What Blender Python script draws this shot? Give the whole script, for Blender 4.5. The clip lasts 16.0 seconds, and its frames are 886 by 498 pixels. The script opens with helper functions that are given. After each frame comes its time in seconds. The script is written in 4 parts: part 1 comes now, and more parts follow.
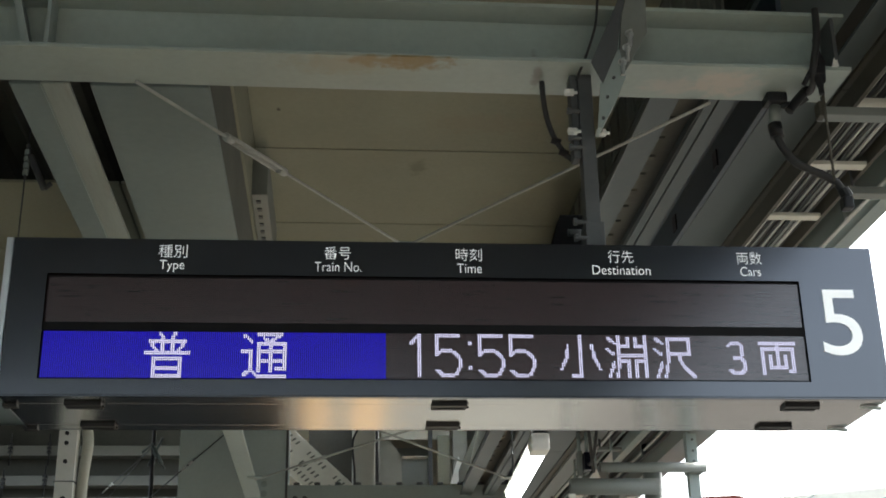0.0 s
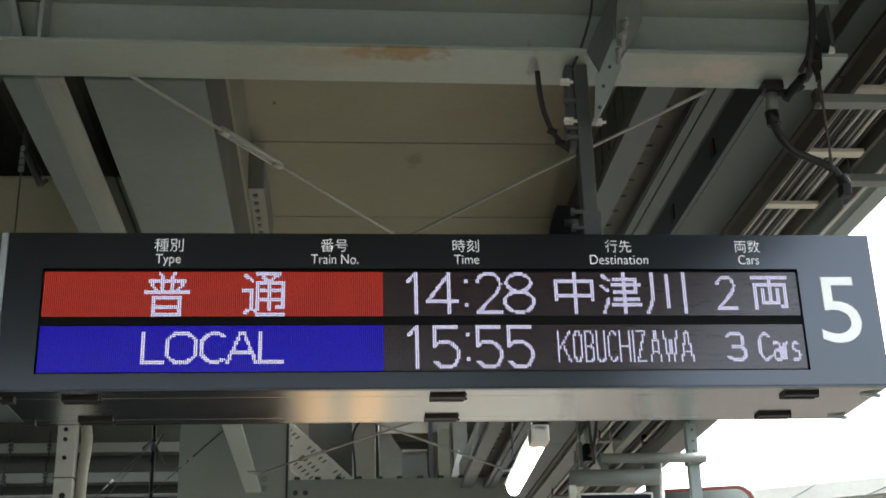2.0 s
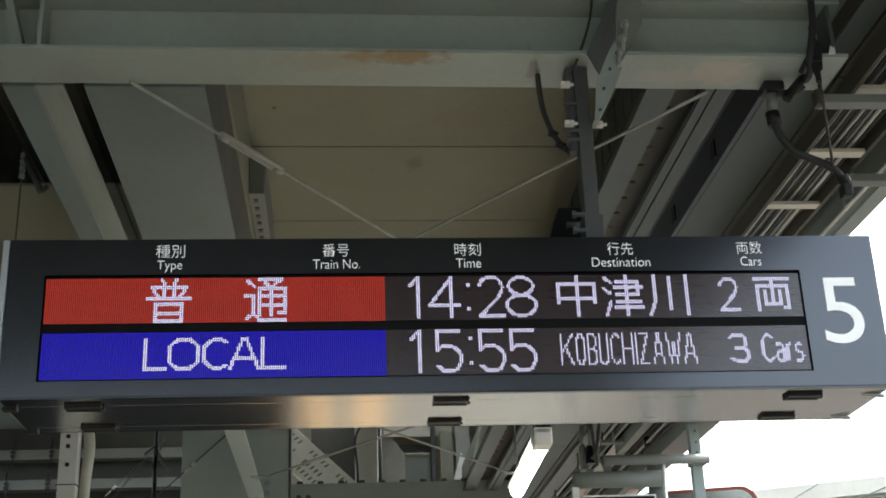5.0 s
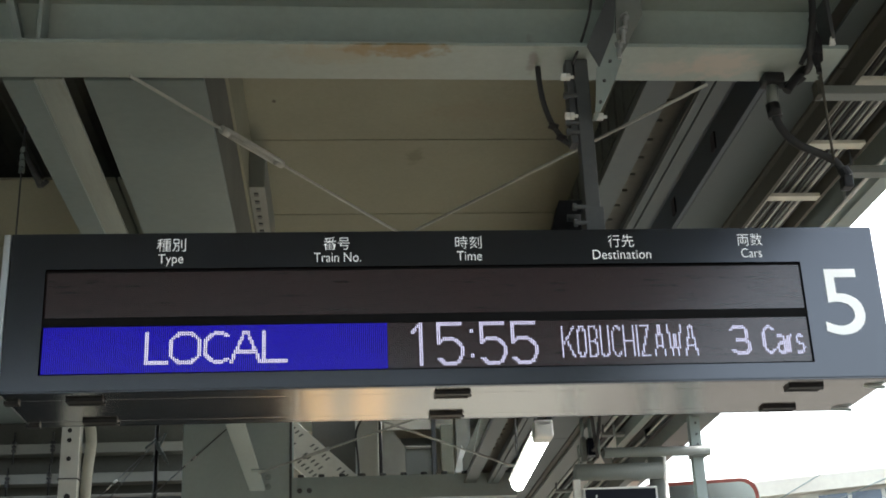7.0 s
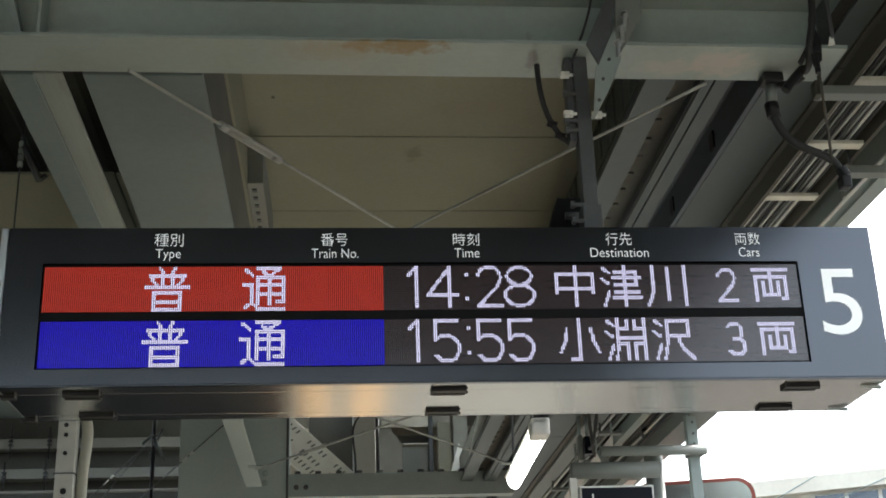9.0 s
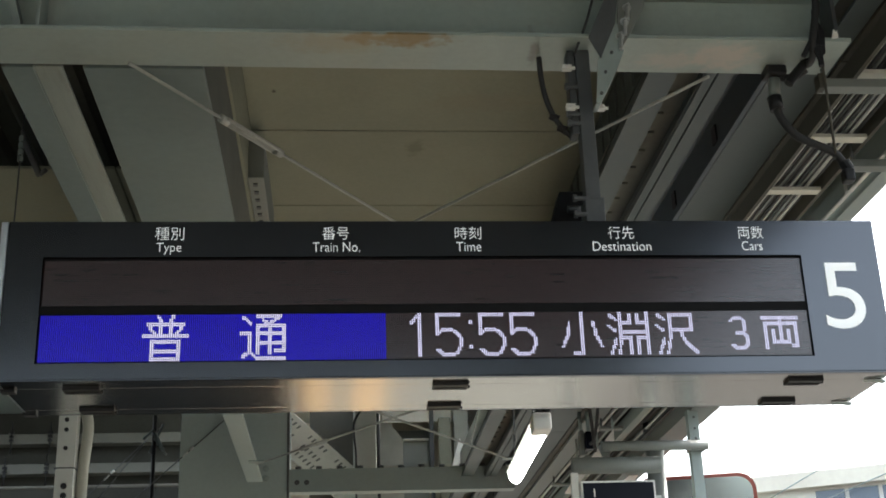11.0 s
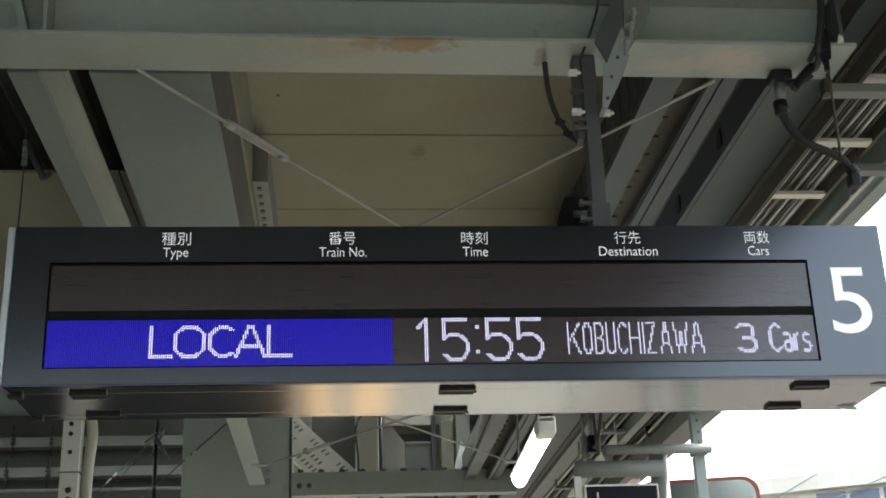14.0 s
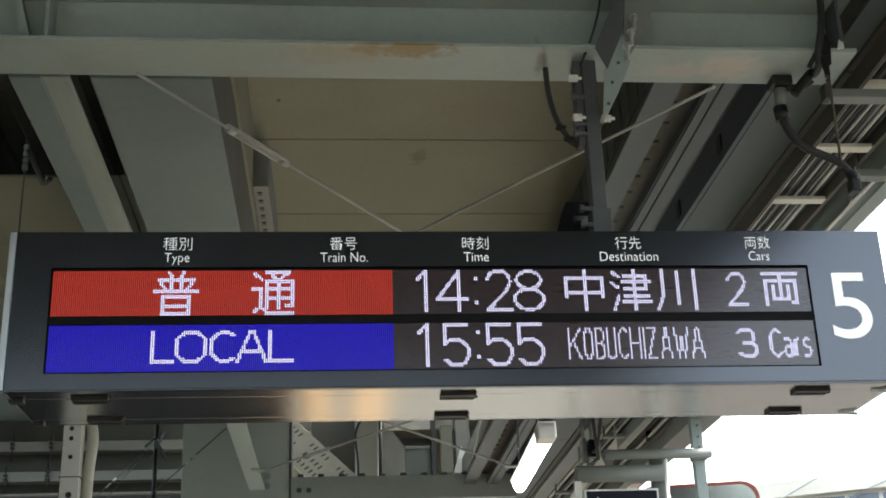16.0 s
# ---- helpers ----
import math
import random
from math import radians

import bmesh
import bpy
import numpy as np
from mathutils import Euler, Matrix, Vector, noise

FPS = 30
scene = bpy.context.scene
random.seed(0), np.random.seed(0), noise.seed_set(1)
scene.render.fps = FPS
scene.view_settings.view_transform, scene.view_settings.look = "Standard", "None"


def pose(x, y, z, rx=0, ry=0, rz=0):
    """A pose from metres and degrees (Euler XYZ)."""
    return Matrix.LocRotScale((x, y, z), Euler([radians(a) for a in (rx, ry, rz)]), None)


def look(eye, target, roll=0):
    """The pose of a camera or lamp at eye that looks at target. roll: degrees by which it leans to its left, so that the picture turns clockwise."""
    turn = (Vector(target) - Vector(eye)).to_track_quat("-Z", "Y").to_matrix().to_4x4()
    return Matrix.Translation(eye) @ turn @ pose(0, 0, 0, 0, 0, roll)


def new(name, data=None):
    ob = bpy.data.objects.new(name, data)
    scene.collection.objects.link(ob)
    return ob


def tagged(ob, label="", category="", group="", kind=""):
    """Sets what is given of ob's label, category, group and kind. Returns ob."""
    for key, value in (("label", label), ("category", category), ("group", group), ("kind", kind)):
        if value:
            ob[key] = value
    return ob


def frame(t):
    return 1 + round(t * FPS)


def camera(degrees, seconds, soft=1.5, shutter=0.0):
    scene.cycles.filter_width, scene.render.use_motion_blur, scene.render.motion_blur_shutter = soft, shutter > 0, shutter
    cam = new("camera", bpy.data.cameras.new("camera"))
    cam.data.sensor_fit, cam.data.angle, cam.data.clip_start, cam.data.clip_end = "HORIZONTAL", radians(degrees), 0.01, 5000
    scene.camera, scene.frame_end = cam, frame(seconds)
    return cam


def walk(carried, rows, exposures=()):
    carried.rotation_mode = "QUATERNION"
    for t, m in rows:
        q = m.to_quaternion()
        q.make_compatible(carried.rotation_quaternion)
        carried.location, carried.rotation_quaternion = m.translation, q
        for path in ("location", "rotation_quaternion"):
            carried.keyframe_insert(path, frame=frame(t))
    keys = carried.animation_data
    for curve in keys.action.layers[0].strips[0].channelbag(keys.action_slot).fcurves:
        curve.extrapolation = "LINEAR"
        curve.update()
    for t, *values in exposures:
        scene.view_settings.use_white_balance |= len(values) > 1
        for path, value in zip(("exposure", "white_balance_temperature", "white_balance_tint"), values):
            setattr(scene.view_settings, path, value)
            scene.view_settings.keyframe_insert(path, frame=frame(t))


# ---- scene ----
cam = camera(38.3, 16.0, 1.75)
PATH = [
    (0, (-0.018, -0.009, 1.586), (0.143, 1.843, 2.324), -1.1),
    (0.5, (-0.014, -0.004, 1.582), (0.149, 1.849, 2.318), -1.3),
    (1, (-0.014, 0.0, 1.582), (0.147, 1.853, 2.317), -1.5),
    (1.5, (-0.014, 0.004, 1.582), (0.148, 1.859, 2.312), -1.6),
    (2, (-0.012, 0.004, 1.583), (0.151, 1.859, 2.312), -1.7),
    (2.5, (-0.013, -0.001, 1.585), (0.147, 1.854, 2.316), -1.7),
    (3, (-0.017, -0.006, 1.588), (0.14, 1.848, 2.32), -1.8),
    (3.5, (-0.016, -0.005, 1.585), (0.14, 1.849, 2.319), -1.9),
    (4, (-0.016, -0.002, 1.589), (0.145, 1.851, 2.324), -2.1),
    (6.5, (-0.015, 0.014, 1.586), (0.147, 1.871, 2.311), -2.3),
    (7, (-0.019, 0.006, 1.587), (0.144, 1.864, 2.31), -2.4),
    (7.5, (-0.018, 0.001, 1.586), (0.146, 1.859, 2.309), -2.5),
    (8, (-0.021, 0.006, 1.584), (0.145, 1.864, 2.307), -2.3),
    (8.5, (-0.017, 0.013, 1.585), (0.147, 1.871, 2.305), -2.1),
    (9, (-0.016, 0.007, 1.584), (0.149, 1.866, 2.304), -2.0),
    (11.5, (-0.021, 0.025, 1.585), (0.143, 1.887, 2.298), -2.0),
    (12, (-0.024, 0.025, 1.587), (0.14, 1.886, 2.3), -2.2),
    (12.5, (-0.025, 0.024, 1.588), (0.138, 1.883, 2.307), -2.3),
    (13, (-0.027, 0.019, 1.59), (0.135, 1.877, 2.313), -2.1),
    (13.5, (-0.034, 0.015, 1.589), (0.129, 1.873, 2.311), -2.1),
    (14, (-0.036, 0.02, 1.591), (0.128, 1.88, 2.308), -2.0),
    (14.5, (-0.036, 0.023, 1.594), (0.128, 1.882, 2.311), -2.0),
    (15, (-0.04, 0.018, 1.592), (0.125, 1.876, 2.314), -1.9),
    (15.5, (-0.038, 0.008, 1.596), (0.126, 1.864, 2.322), -1.9),
    (16, (-0.041, 0.015, 1.592), (0.124, 1.872, 2.315), -2.0),
]


def base_exposure(t):
    """The slow drift of the camera's automatic exposure, in stops."""
    return float(np.interp(t, (0, 4, 7, 9, 11.5, 13, 14.5, 16), (2.40, 2.40, 2.42, 2.42, 2.43, 2.46, 2.56, 2.56)))


# the automatic exposure opens a little each time the upper row goes dark
EXPOSURES = []
for k in range(12):
    for late, more in ((0.0, 0.0), (0.25, 0.06), (0.42, 0.14), (0.75, 0.10), (0.90, 0.02)):
        t = round(-0.25 + 1.4 * k + late, 3)
        if 0 <= t < 16:
            EXPOSURES.append((t, base_exposure(t) + more, 6380, 4))
EXPOSURES.append((16.0, base_exposure(16) + 0.08, 6380, 4))
walk(cam, [(t, look(e, a, r)) for t, e, a, r in PATH], EXPOSURES)

# ---- world, sun, exposure ----
SUN_DIR = Vector((0.58, 0.30, 0.76)).normalized()
world = bpy.data.worlds.new("sky")
scene.world = world
world.use_nodes = True
wn = world.node_tree
sky = wn.nodes.new("ShaderNodeTexSky")
sky.sky_type = "NISHITA"
sky.sun_disc = False
sky.sun_elevation = math.asin(SUN_DIR.z)
sky.sun_rotation = math.atan2(SUN_DIR.x, SUN_DIR.y)
sky.air_density, sky.dust_density, sky.ozone_density = 1.0, 6.0, 1.0
haze = wn.nodes.new("ShaderNodeHueSaturation")
haze.inputs["Saturation"].default_value = 0.5
wn.links.new(sky.outputs[0], haze.inputs["Color"])
wn.links.new(haze.outputs[0], wn.nodes["Background"].inputs[0])
wn.nodes["Background"].inputs[1].default_value = 0.15
sun = new("sun", bpy.data.lights.new("sun", "SUN"))
sun.data.energy, sun.data.angle, sun.data.color = 2.3, radians(0.6), (1.0, 0.97, 0.93)
sun.matrix_world = look(SUN_DIR * 30, (0, 0, 0))

# ---- materials ----


def surface(name, col, rough=0.5, metal=0.0, var=0.15, scale=3.0, grain=60.0, bump=0.1, stain=None, stain_amount=0.0,
            stretch=(1, 1, 1), spec=0.5, rough_var=0.1, spots=()):
    """A painted or metal surface: patches at two scales, optional stains, fine relief."""
    m = bpy.data.materials.new(name)
    m.use_nodes = True
    nt = m.node_tree
    b = nt.nodes["Principled BSDF"]
    link = nt.links.new

    def node(kind):
        return nt.nodes.new(kind)

    co = node("ShaderNodeTexCoord")
    mp = node("ShaderNodeMapping")
    mp.inputs["Scale"].default_value = stretch
    info = node("ShaderNodeObjectInfo")
    shift = node("ShaderNodeVectorMath")
    shift.operation = "ADD"
    link(co.outputs["Object"], shift.inputs[0])
    link(info.outputs["Random"], shift.inputs[1])
    link(shift.outputs[0], mp.inputs["Vector"])
    big = node("ShaderNodeTexNoise")
    big.inputs["Scale"].default_value, big.inputs["Detail"].default_value = scale, 5
    fine = node("ShaderNodeTexNoise")
    fine.inputs["Scale"].default_value, fine.inputs["Detail"].default_value = grain, 3
    link(mp.outputs[0], big.inputs["Vector"])
    link(mp.outputs[0], fine.inputs["Vector"])
    mix = node("ShaderNodeMath")
    mix.operation = "MULTIPLY_ADD"
    link(big.outputs["Fac"], mix.inputs[0])
    mix.inputs[1].default_value = 0.75
    sm = node("ShaderNodeMath")
    sm.operation = "MULTIPLY"
    sm.inputs[1].default_value = 0.25
    link(fine.outputs["Fac"], sm.inputs[0])
    link(sm.outputs[0], mix.inputs[2])
    ramp = node("ShaderNodeValToRGB")
    ramp.color_ramp.elements[0].position, ramp.color_ramp.elements[1].position = 0.3, 0.7
    ramp.color_ramp.elements[0].color = (*[c * (1 - var) for c in col], 1)
    ramp.color_ramp.elements[1].color = (*[min(1, c * (1 + var)) for c in col], 1)
    link(mix.outputs[0], ramp.inputs[0])
    out = ramp.outputs[0]
    if stain:
        sn = node("ShaderNodeTexNoise")
        sn.inputs["Scale"].default_value, sn.inputs["Detail"].default_value = scale * 0.7, 8
        sn.inputs["Roughness"].default_value = 0.7
        link(mp.outputs[0], sn.inputs["Vector"])
        sr = node("ShaderNodeValToRGB")
        sr.color_ramp.elements[0].position, sr.color_ramp.elements[1].position = 0.55, 0.75
        sr.color_ramp.elements[0].color = (0, 0, 0, 1)
        sr.color_ramp.elements[1].color = (stain_amount, stain_amount, stain_amount, 1)
        link(sn.outputs["Fac"], sr.inputs[0])
        mc = node("ShaderNodeMix")
        mc.data_type = "RGBA"
        link(sr.outputs[0], mc.inputs[0])
        link(out, mc.inputs[6])
        mc.inputs[7].default_value = (*stain, 1)
        out = mc.outputs[2]
    for centre, radii, spot_col, amount in spots:
        # a spot (rust, stain, paler patch) of its own shape: a soft ellipse broken up by noise
        rel = node("ShaderNodeVectorMath")
        rel.operation = "SUBTRACT"
        link(co.outputs["Object"], rel.inputs[0])
        rel.inputs[1].default_value = centre
        div = node("ShaderNodeVectorMath")
        div.operation = "DIVIDE"
        link(rel.outputs[0], div.inputs[0])
        div.inputs[1].default_value = radii
        ln = node("ShaderNodeVectorMath")
        ln.operation = "LENGTH"
        link(div.outputs[0], ln.inputs[0])
        sn = node("ShaderNodeTexNoise")
        sn.inputs["Scale"].default_value, sn.inputs["Detail"].default_value = 28, 6
        link(co.outputs["Object"], sn.inputs["Vector"])
        ad = node("ShaderNodeMath")
        ad.operation = "MULTIPLY_ADD"
        link(sn.outputs["Fac"], ad.inputs[0])
        ad.inputs[1].default_value = 1.6
        link(ln.outputs["Value"], ad.inputs[2])
        mr = node("ShaderNodeMapRange")
        mr.interpolation_type = "SMOOTHSTEP"
        mr.inputs[1].default_value, mr.inputs[2].default_value = 1.9, 1.1
        mr.inputs[3].default_value, mr.inputs[4].default_value = 0.0, amount
        link(ad.outputs[0], mr.inputs[0])
        mc = node("ShaderNodeMix")
        mc.data_type = "RGBA"
        link(mr.outputs[0], mc.inputs[0])
        link(out, mc.inputs[6])
        mc.inputs[7].default_value = (*spot_col, 1)
        out = mc.outputs[2]
    link(out, b.inputs["Base Color"])
    rr = node("ShaderNodeMapRange")
    rr.inputs[3].default_value, rr.inputs[4].default_value = max(0.03, rough - rough_var), min(1, rough + rough_var)
    link(big.outputs["Fac"], rr.inputs[0])
    link(rr.outputs[0], b.inputs["Roughness"])
    b.inputs["Metallic"].default_value = metal
    b.inputs["Specular IOR Level"].default_value = spec
    if bump:
        bp = node("ShaderNodeBump")
        bp.inputs["Strength"].default_value, bp.inputs["Distance"].default_value = bump, 0.002
        link(fine.outputs["Fac"], bp.inputs["Height"])
        link(bp.outputs[0], b.inputs["Normal"])
    return m


def glow(name, col, strength, base=(0.02, 0.02, 0.02)):
    m = bpy.data.materials.new(name)
    m.use_nodes = True
    b = m.node_tree.nodes["Principled BSDF"]
    b.inputs["Base Color"].default_value = (*base, 1)
    b.inputs["Emission Color"].default_value = (*col, 1)
    b.inputs["Emission Strength"].default_value = strength
    b.inputs["Roughness"].default_value = 0.15
    b.inputs["Specular IOR Level"].default_value = 0.25
    return m


M_STEEL = surface("painted_steel", (0.285, 0.338, 0.328), 0.45, 0, 0.10, 1.6, 40, 0.08, (0.20, 0.19, 0.16), 0.35)
M_PLATE = surface("girder_paint", (0.180, 0.222, 0.220), 0.45, 0, 0.16, 1.3, 35, 0.08, (0.17, 0.20, 0.20), 0.6)
# white of the footbridge beams, darkened to carry their shade
M_BRIDGE = surface("shaded_white_paint", (0.122, 0.120, 0.104), 0.55, 0, 0.12, 1.5, 30, 0.08, (0.22, 0.20, 0.17), 0.4)
M_POST = surface("post_paint", (0.185, 0.200, 0.190), 0.5, 0, 0.12, 3.0, 50, 0.06, (0.12, 0.11, 0.09), 0.3)
M_ROD = surface("dull_galvanised_rod", (0.37, 0.375, 0.35), 0.55, 0.0, 0.25, 9, 80, 0.05, (0.12, 0.10, 0.08), 0.4)
M_COLUMN = surface("column_paint", (0.39, 0.46, 0.455), 0.5, 0, 0.10, 1.2, 30, 0.08, (0.28, 0.29, 0.27), 0.4)
M_FLANGE = surface("flange_paint", (0.28, 0.312, 0.285), 0.5, 0, 0.14, 5, 50, 0.08, (0.22, 0.21, 0.17), 0.6, stretch=(4, 0.4, 1))
M_DULL = surface("dull_cream_paint", (0.31, 0.305, 0.26), 0.5, 0, 0.12, 6, 60, 0.06, (0.25, 0.23, 0.18), 0.45)
M_LOW_WALL = surface("dark_blue_panel", (0.022, 0.027, 0.034), 0.7, 0, 0.2, 1.5, 30, 0.1, spec=0.3)
# footbridge wall colour with the shade put into it
M_SHADE = surface("shaded_wall", (0.062, 0.062, 0.055), 0.9, 0, 0.2, 1.5, 30, 0.1, spec=0.2)
# grey paint darkened to make up for too much bounce light below the eaves
M_EAVES = surface("eaves_shade_paint", (0.059, 0.075, 0.076), 0.45, 0, 0.12, 1.6, 40, 0.08, (0.13, 0.12, 0.10), 0.4)
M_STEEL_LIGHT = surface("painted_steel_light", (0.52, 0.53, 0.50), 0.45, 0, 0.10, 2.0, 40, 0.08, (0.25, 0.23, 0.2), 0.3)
M_STEEL_DARK = surface("dark_steel", (0.07, 0.075, 0.08), 0.5, 0.0, 0.25, 4, 60, 0.1)
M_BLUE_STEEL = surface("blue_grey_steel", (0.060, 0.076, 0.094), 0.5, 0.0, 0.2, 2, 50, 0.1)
M_BEAM = surface("beam_paint", (0.330, 0.384, 0.358), 0.42, 0, 0.14, 1.6, 40, 0.08, (0.22, 0.215, 0.18), 0.4, spots=(
    ((-0.02, 3.32, 3.50), (0.20, 0.07, 0.012), (0.30, 0.28, 0.20), 0.6),
    ((0.185, 3.295, 3.50), (0.15, 0.055, 0.012), (0.24, 0.17, 0.065), 0.95), ((0.06, 3.295, 3.50), (0.07, 0.04, 0.012), (0.25, 0.19, 0.09), 0.8),
    ((1.16, 3.38, 3.50), (0.13, 0.10, 0.03), (0.50, 0.44, 0.38), 0.8), ((1.00, 3.41, 3.50), (0.12, 0.06, 0.03), (0.46, 0.41, 0.36), 0.6),
    ((0.57, 3.36, 3.50), (0.02, 0.09, 0.10), (0.16, 0.15, 0.13), 0.7)))
M_GALV = surface("galvanised", (0.55, 0.56, 0.56), 0.4, 0.7, 0.2, 12, 90, 0.05)
# weathered brown, taken darker to hold down the light under the eaves
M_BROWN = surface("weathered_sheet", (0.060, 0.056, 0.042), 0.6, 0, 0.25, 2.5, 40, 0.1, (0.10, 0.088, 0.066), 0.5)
M_BOARD = surface("ceiling_board", (0.228, 0.230, 0.176), 0.8, 0, 0.16, 1.1, 50, 0.1, (0.21, 0.185, 0.14), 0.6, spots=(
    ((0.36, 5.68, 4.285), (0.05, 0.10, 0.02), (0.15, 0.14, 0.10), 0.7), ((-0.30, 5.10, 4.285), (0.012, 0.02, 0.02), (0.06, 0.05, 0.04), 0.9),
    ((0.05, 6.9, 4.285), (0.25, 0.2, 0.02), (0.24, 0.19, 0.12), 0.5), ((0.62, 5.2, 4.285), (0.3, 0.12, 0.02), (0.22, 0.19, 0.14), 0.4)))
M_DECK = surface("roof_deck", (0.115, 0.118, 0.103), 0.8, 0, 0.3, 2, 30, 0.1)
M_HOUSING = surface("sign_housing", (0.096, 0.100, 0.110), 0.21, 1.0, 0.04, 5, 300, 0.02, rough_var=0.02)
M_STAINLESS = surface("stainless", (0.47, 0.45, 0.42), 0.17, 1.0, 0.04, 5, 160, 0.006, stretch=(0.6, 14, 1), rough_var=0.04)
M_ALU = surface("aluminium_trim", (0.6, 0.61, 0.62), 0.35, 1.0, 0.08, 8, 120, 0.03)
M_BLACK = surface("black_plastic", (0.014, 0.014, 0.016), 0.45, 0, 0.2, 20, 150, 0.05, spec=0.3)
M_MATT = surface("matt_black", (0.010, 0.010, 0.011), 0.8, 0, 0.2, 20, 150, 0.03, spec=0.12)
M_RUBBER = surface("cable_rubber", (0.022, 0.022, 0.024), 0.6, 0, 0.3, 20, 150, 0.1)
M_LETTER = glow("lit_lettering", (0.95, 0.98, 1.0), 0.068, (0.80, 0.81, 0.82))
M_NUMERAL = glow("lit_numeral", (0.95, 0.99, 1.0), 0.072, (0.80, 0.81, 0.82))
M_STRIP = surface("display_face", (0.018, 0.014, 0.015), 0.22, 0, 0.05, 8, 300, 0.0, spec=0.8, rough_var=0.0)
M_LED_OFF = surface("led_unlit", (0.040, 0.023, 0.026), 0.22, 0, 0.05, 8, 300, 0.0, spec=0.8, rough_var=0.0)
for m in (M_STRIP, M_LED_OFF):
    # gloss coat added so that the dots catch more sky glare
    m.node_tree.nodes["Principled BSDF"].inputs["Coat Weight"].default_value = 0.3
    m.node_tree.nodes["Principled BSDF"].inputs["Coat Roughness"].default_value = 0.2
    m.node_tree.nodes["Principled BSDF"].inputs["Coat IOR"].default_value = 1.6
M_LED_WHITE = glow("led_white", (0.78, 0.72, 1.0), 0.205)
M_LED_RED = glow("led_red", (1.0, 0.062, 0.034), 0.070)
M_LED_BLUE = glow("led_blue", (0.012, 0.0, 0.70), 0.114)
M_TUBE = glow("fluorescent_tube", (1.0, 0.99, 0.95), 5.5, (0.8, 0.8, 0.8))
M_TRAY = surface("white_coated_sheet", (0.86, 0.86, 0.81), 0.4, 0, 0.06, 4, 60, 0.05, (0.5, 0.48, 0.42), 0.3)
M_WHITE = surface("white_paint", (0.72, 0.72, 0.69), 0.4, 0, 0.08, 4, 60, 0.05, (0.4, 0.38, 0.33), 0.35)
M_CREAM = surface("cream_paint", (0.62, 0.60, 0.52), 0.45, 0, 0.1, 6, 60, 0.05, (0.35, 0.32, 0.25), 0.4)
M_CONDUIT = surface("beige_conduit", (0.50, 0.46, 0.37), 0.55, 0, 0.1, 6, 60, 0.05)
M_PAVING = surface("platform_paving", (0.080, 0.078, 0.070), 0.8, 0, 0.15, 1.2, 25, 0.3, (0.075, 0.068, 0.055), 0.5, spec=0.15)
M_TACTILE = surface("tactile_paving", (0.25, 0.165, 0.085), 0.7, 0, 0.15, 3, 40, 0.2, (0.16, 0.12, 0.07), 0.5, spec=0.2)
M_GROUND = surface("ballast_ground", (0.043, 0.040, 0.037), 0.95, 0, 0.3, 0.5, 10, 0.5, spec=0.08)
M_ORANGE = surface("orange_rim", (0.22, 0.045, 0.03), 0.5, 0, 0.15, 10, 80, 0.05)
M_MIRROR = surface("mirror_face", (0.36, 0.375, 0.37), 0.25, 1.0, 0.03, 2, 40, 0.0, rough_var=0.04)
M_SCREEN = surface("dark_screen", (0.006, 0.007, 0.013), 0.3, 0, 0.2, 4, 100, 0.0, spec=0.12)
M_WALL = surface("pale_wall", (0.88, 0.86, 0.80), 0.8, 0, 0.06, 0.4, 4, 0.1)
M_ROOFEDGE = surface("pale_roof", (0.94, 0.86, 0.72), 0.8, 0, 0.1, 0.5, 4, 0.1)
M_GLASS = surface("window_glass", (0.10, 0.14, 0.20), 0.08, 0, 0.1, 0.3, 2, 0.0, spec=0.8)

# ---- mesh helpers ----


def add_box(bm, x0, x1, y0, y1, z0, z1, bevel=0.0, mat=0):
    vs = [bm.verts.new((x, y, z)) for x in (x0, x1) for y in (y0, y1) for z in (z0, z1)]
    quads = ((0, 1, 3, 2), (4, 6, 7, 5), (0, 4, 5, 1), (2, 3, 7, 6), (0, 2, 6, 4), (1, 5, 7, 3))
    fs = [bm.faces.new([vs[i] for i in q]) for q in quads]
    for f in fs:
        f.material_index = mat
    if bevel:
        es = {e for f in fs for e in f.edges}
        r = bmesh.ops.bevel(bm, geom=list(es), offset=bevel, segments=2, affect="EDGES", profile=0.6)
        for f in r["faces"]:
            f.material_index = mat
    return fs


def add_rod(bm, a, b, r, sides=10, cap=True):
    a, b = Vector(a), Vector(b)
    d = b - a
    m = Matrix.Translation((a + b) / 2) @ d.to_track_quat("Z", "Y").to_matrix().to_4x4()
    bmesh.ops.create_cone(bm, cap_ends=cap, segments=sides, radius1=r, radius2=r, depth=d.length, matrix=m)


def add_prism(bm, outline, axis, lo, hi):
    """An outline of (u, v) pairs swept along an axis: x gives (y, z), y gives (x, z), z gives (x, y)."""
    def put(w, u, v):
        return {"x": (w, u, v), "y": (u, w, v), "z": (u, v, w)}[axis]
    a = [bm.verts.new(put(lo, u, v)) for u, v in outline]
    b = [bm.verts.new(put(hi, u, v)) for u, v in outline]
    n = len(outline)
    fs = [bm.faces.new([a[i], a[(i + 1) % n], b[(i + 1) % n], b[i]]) for i in range(n)]
    fs += [bm.faces.new(a[::-1]), bm.faces.new(b)]
    bmesh.ops.recalc_face_normals(bm, faces=fs)
    return fs


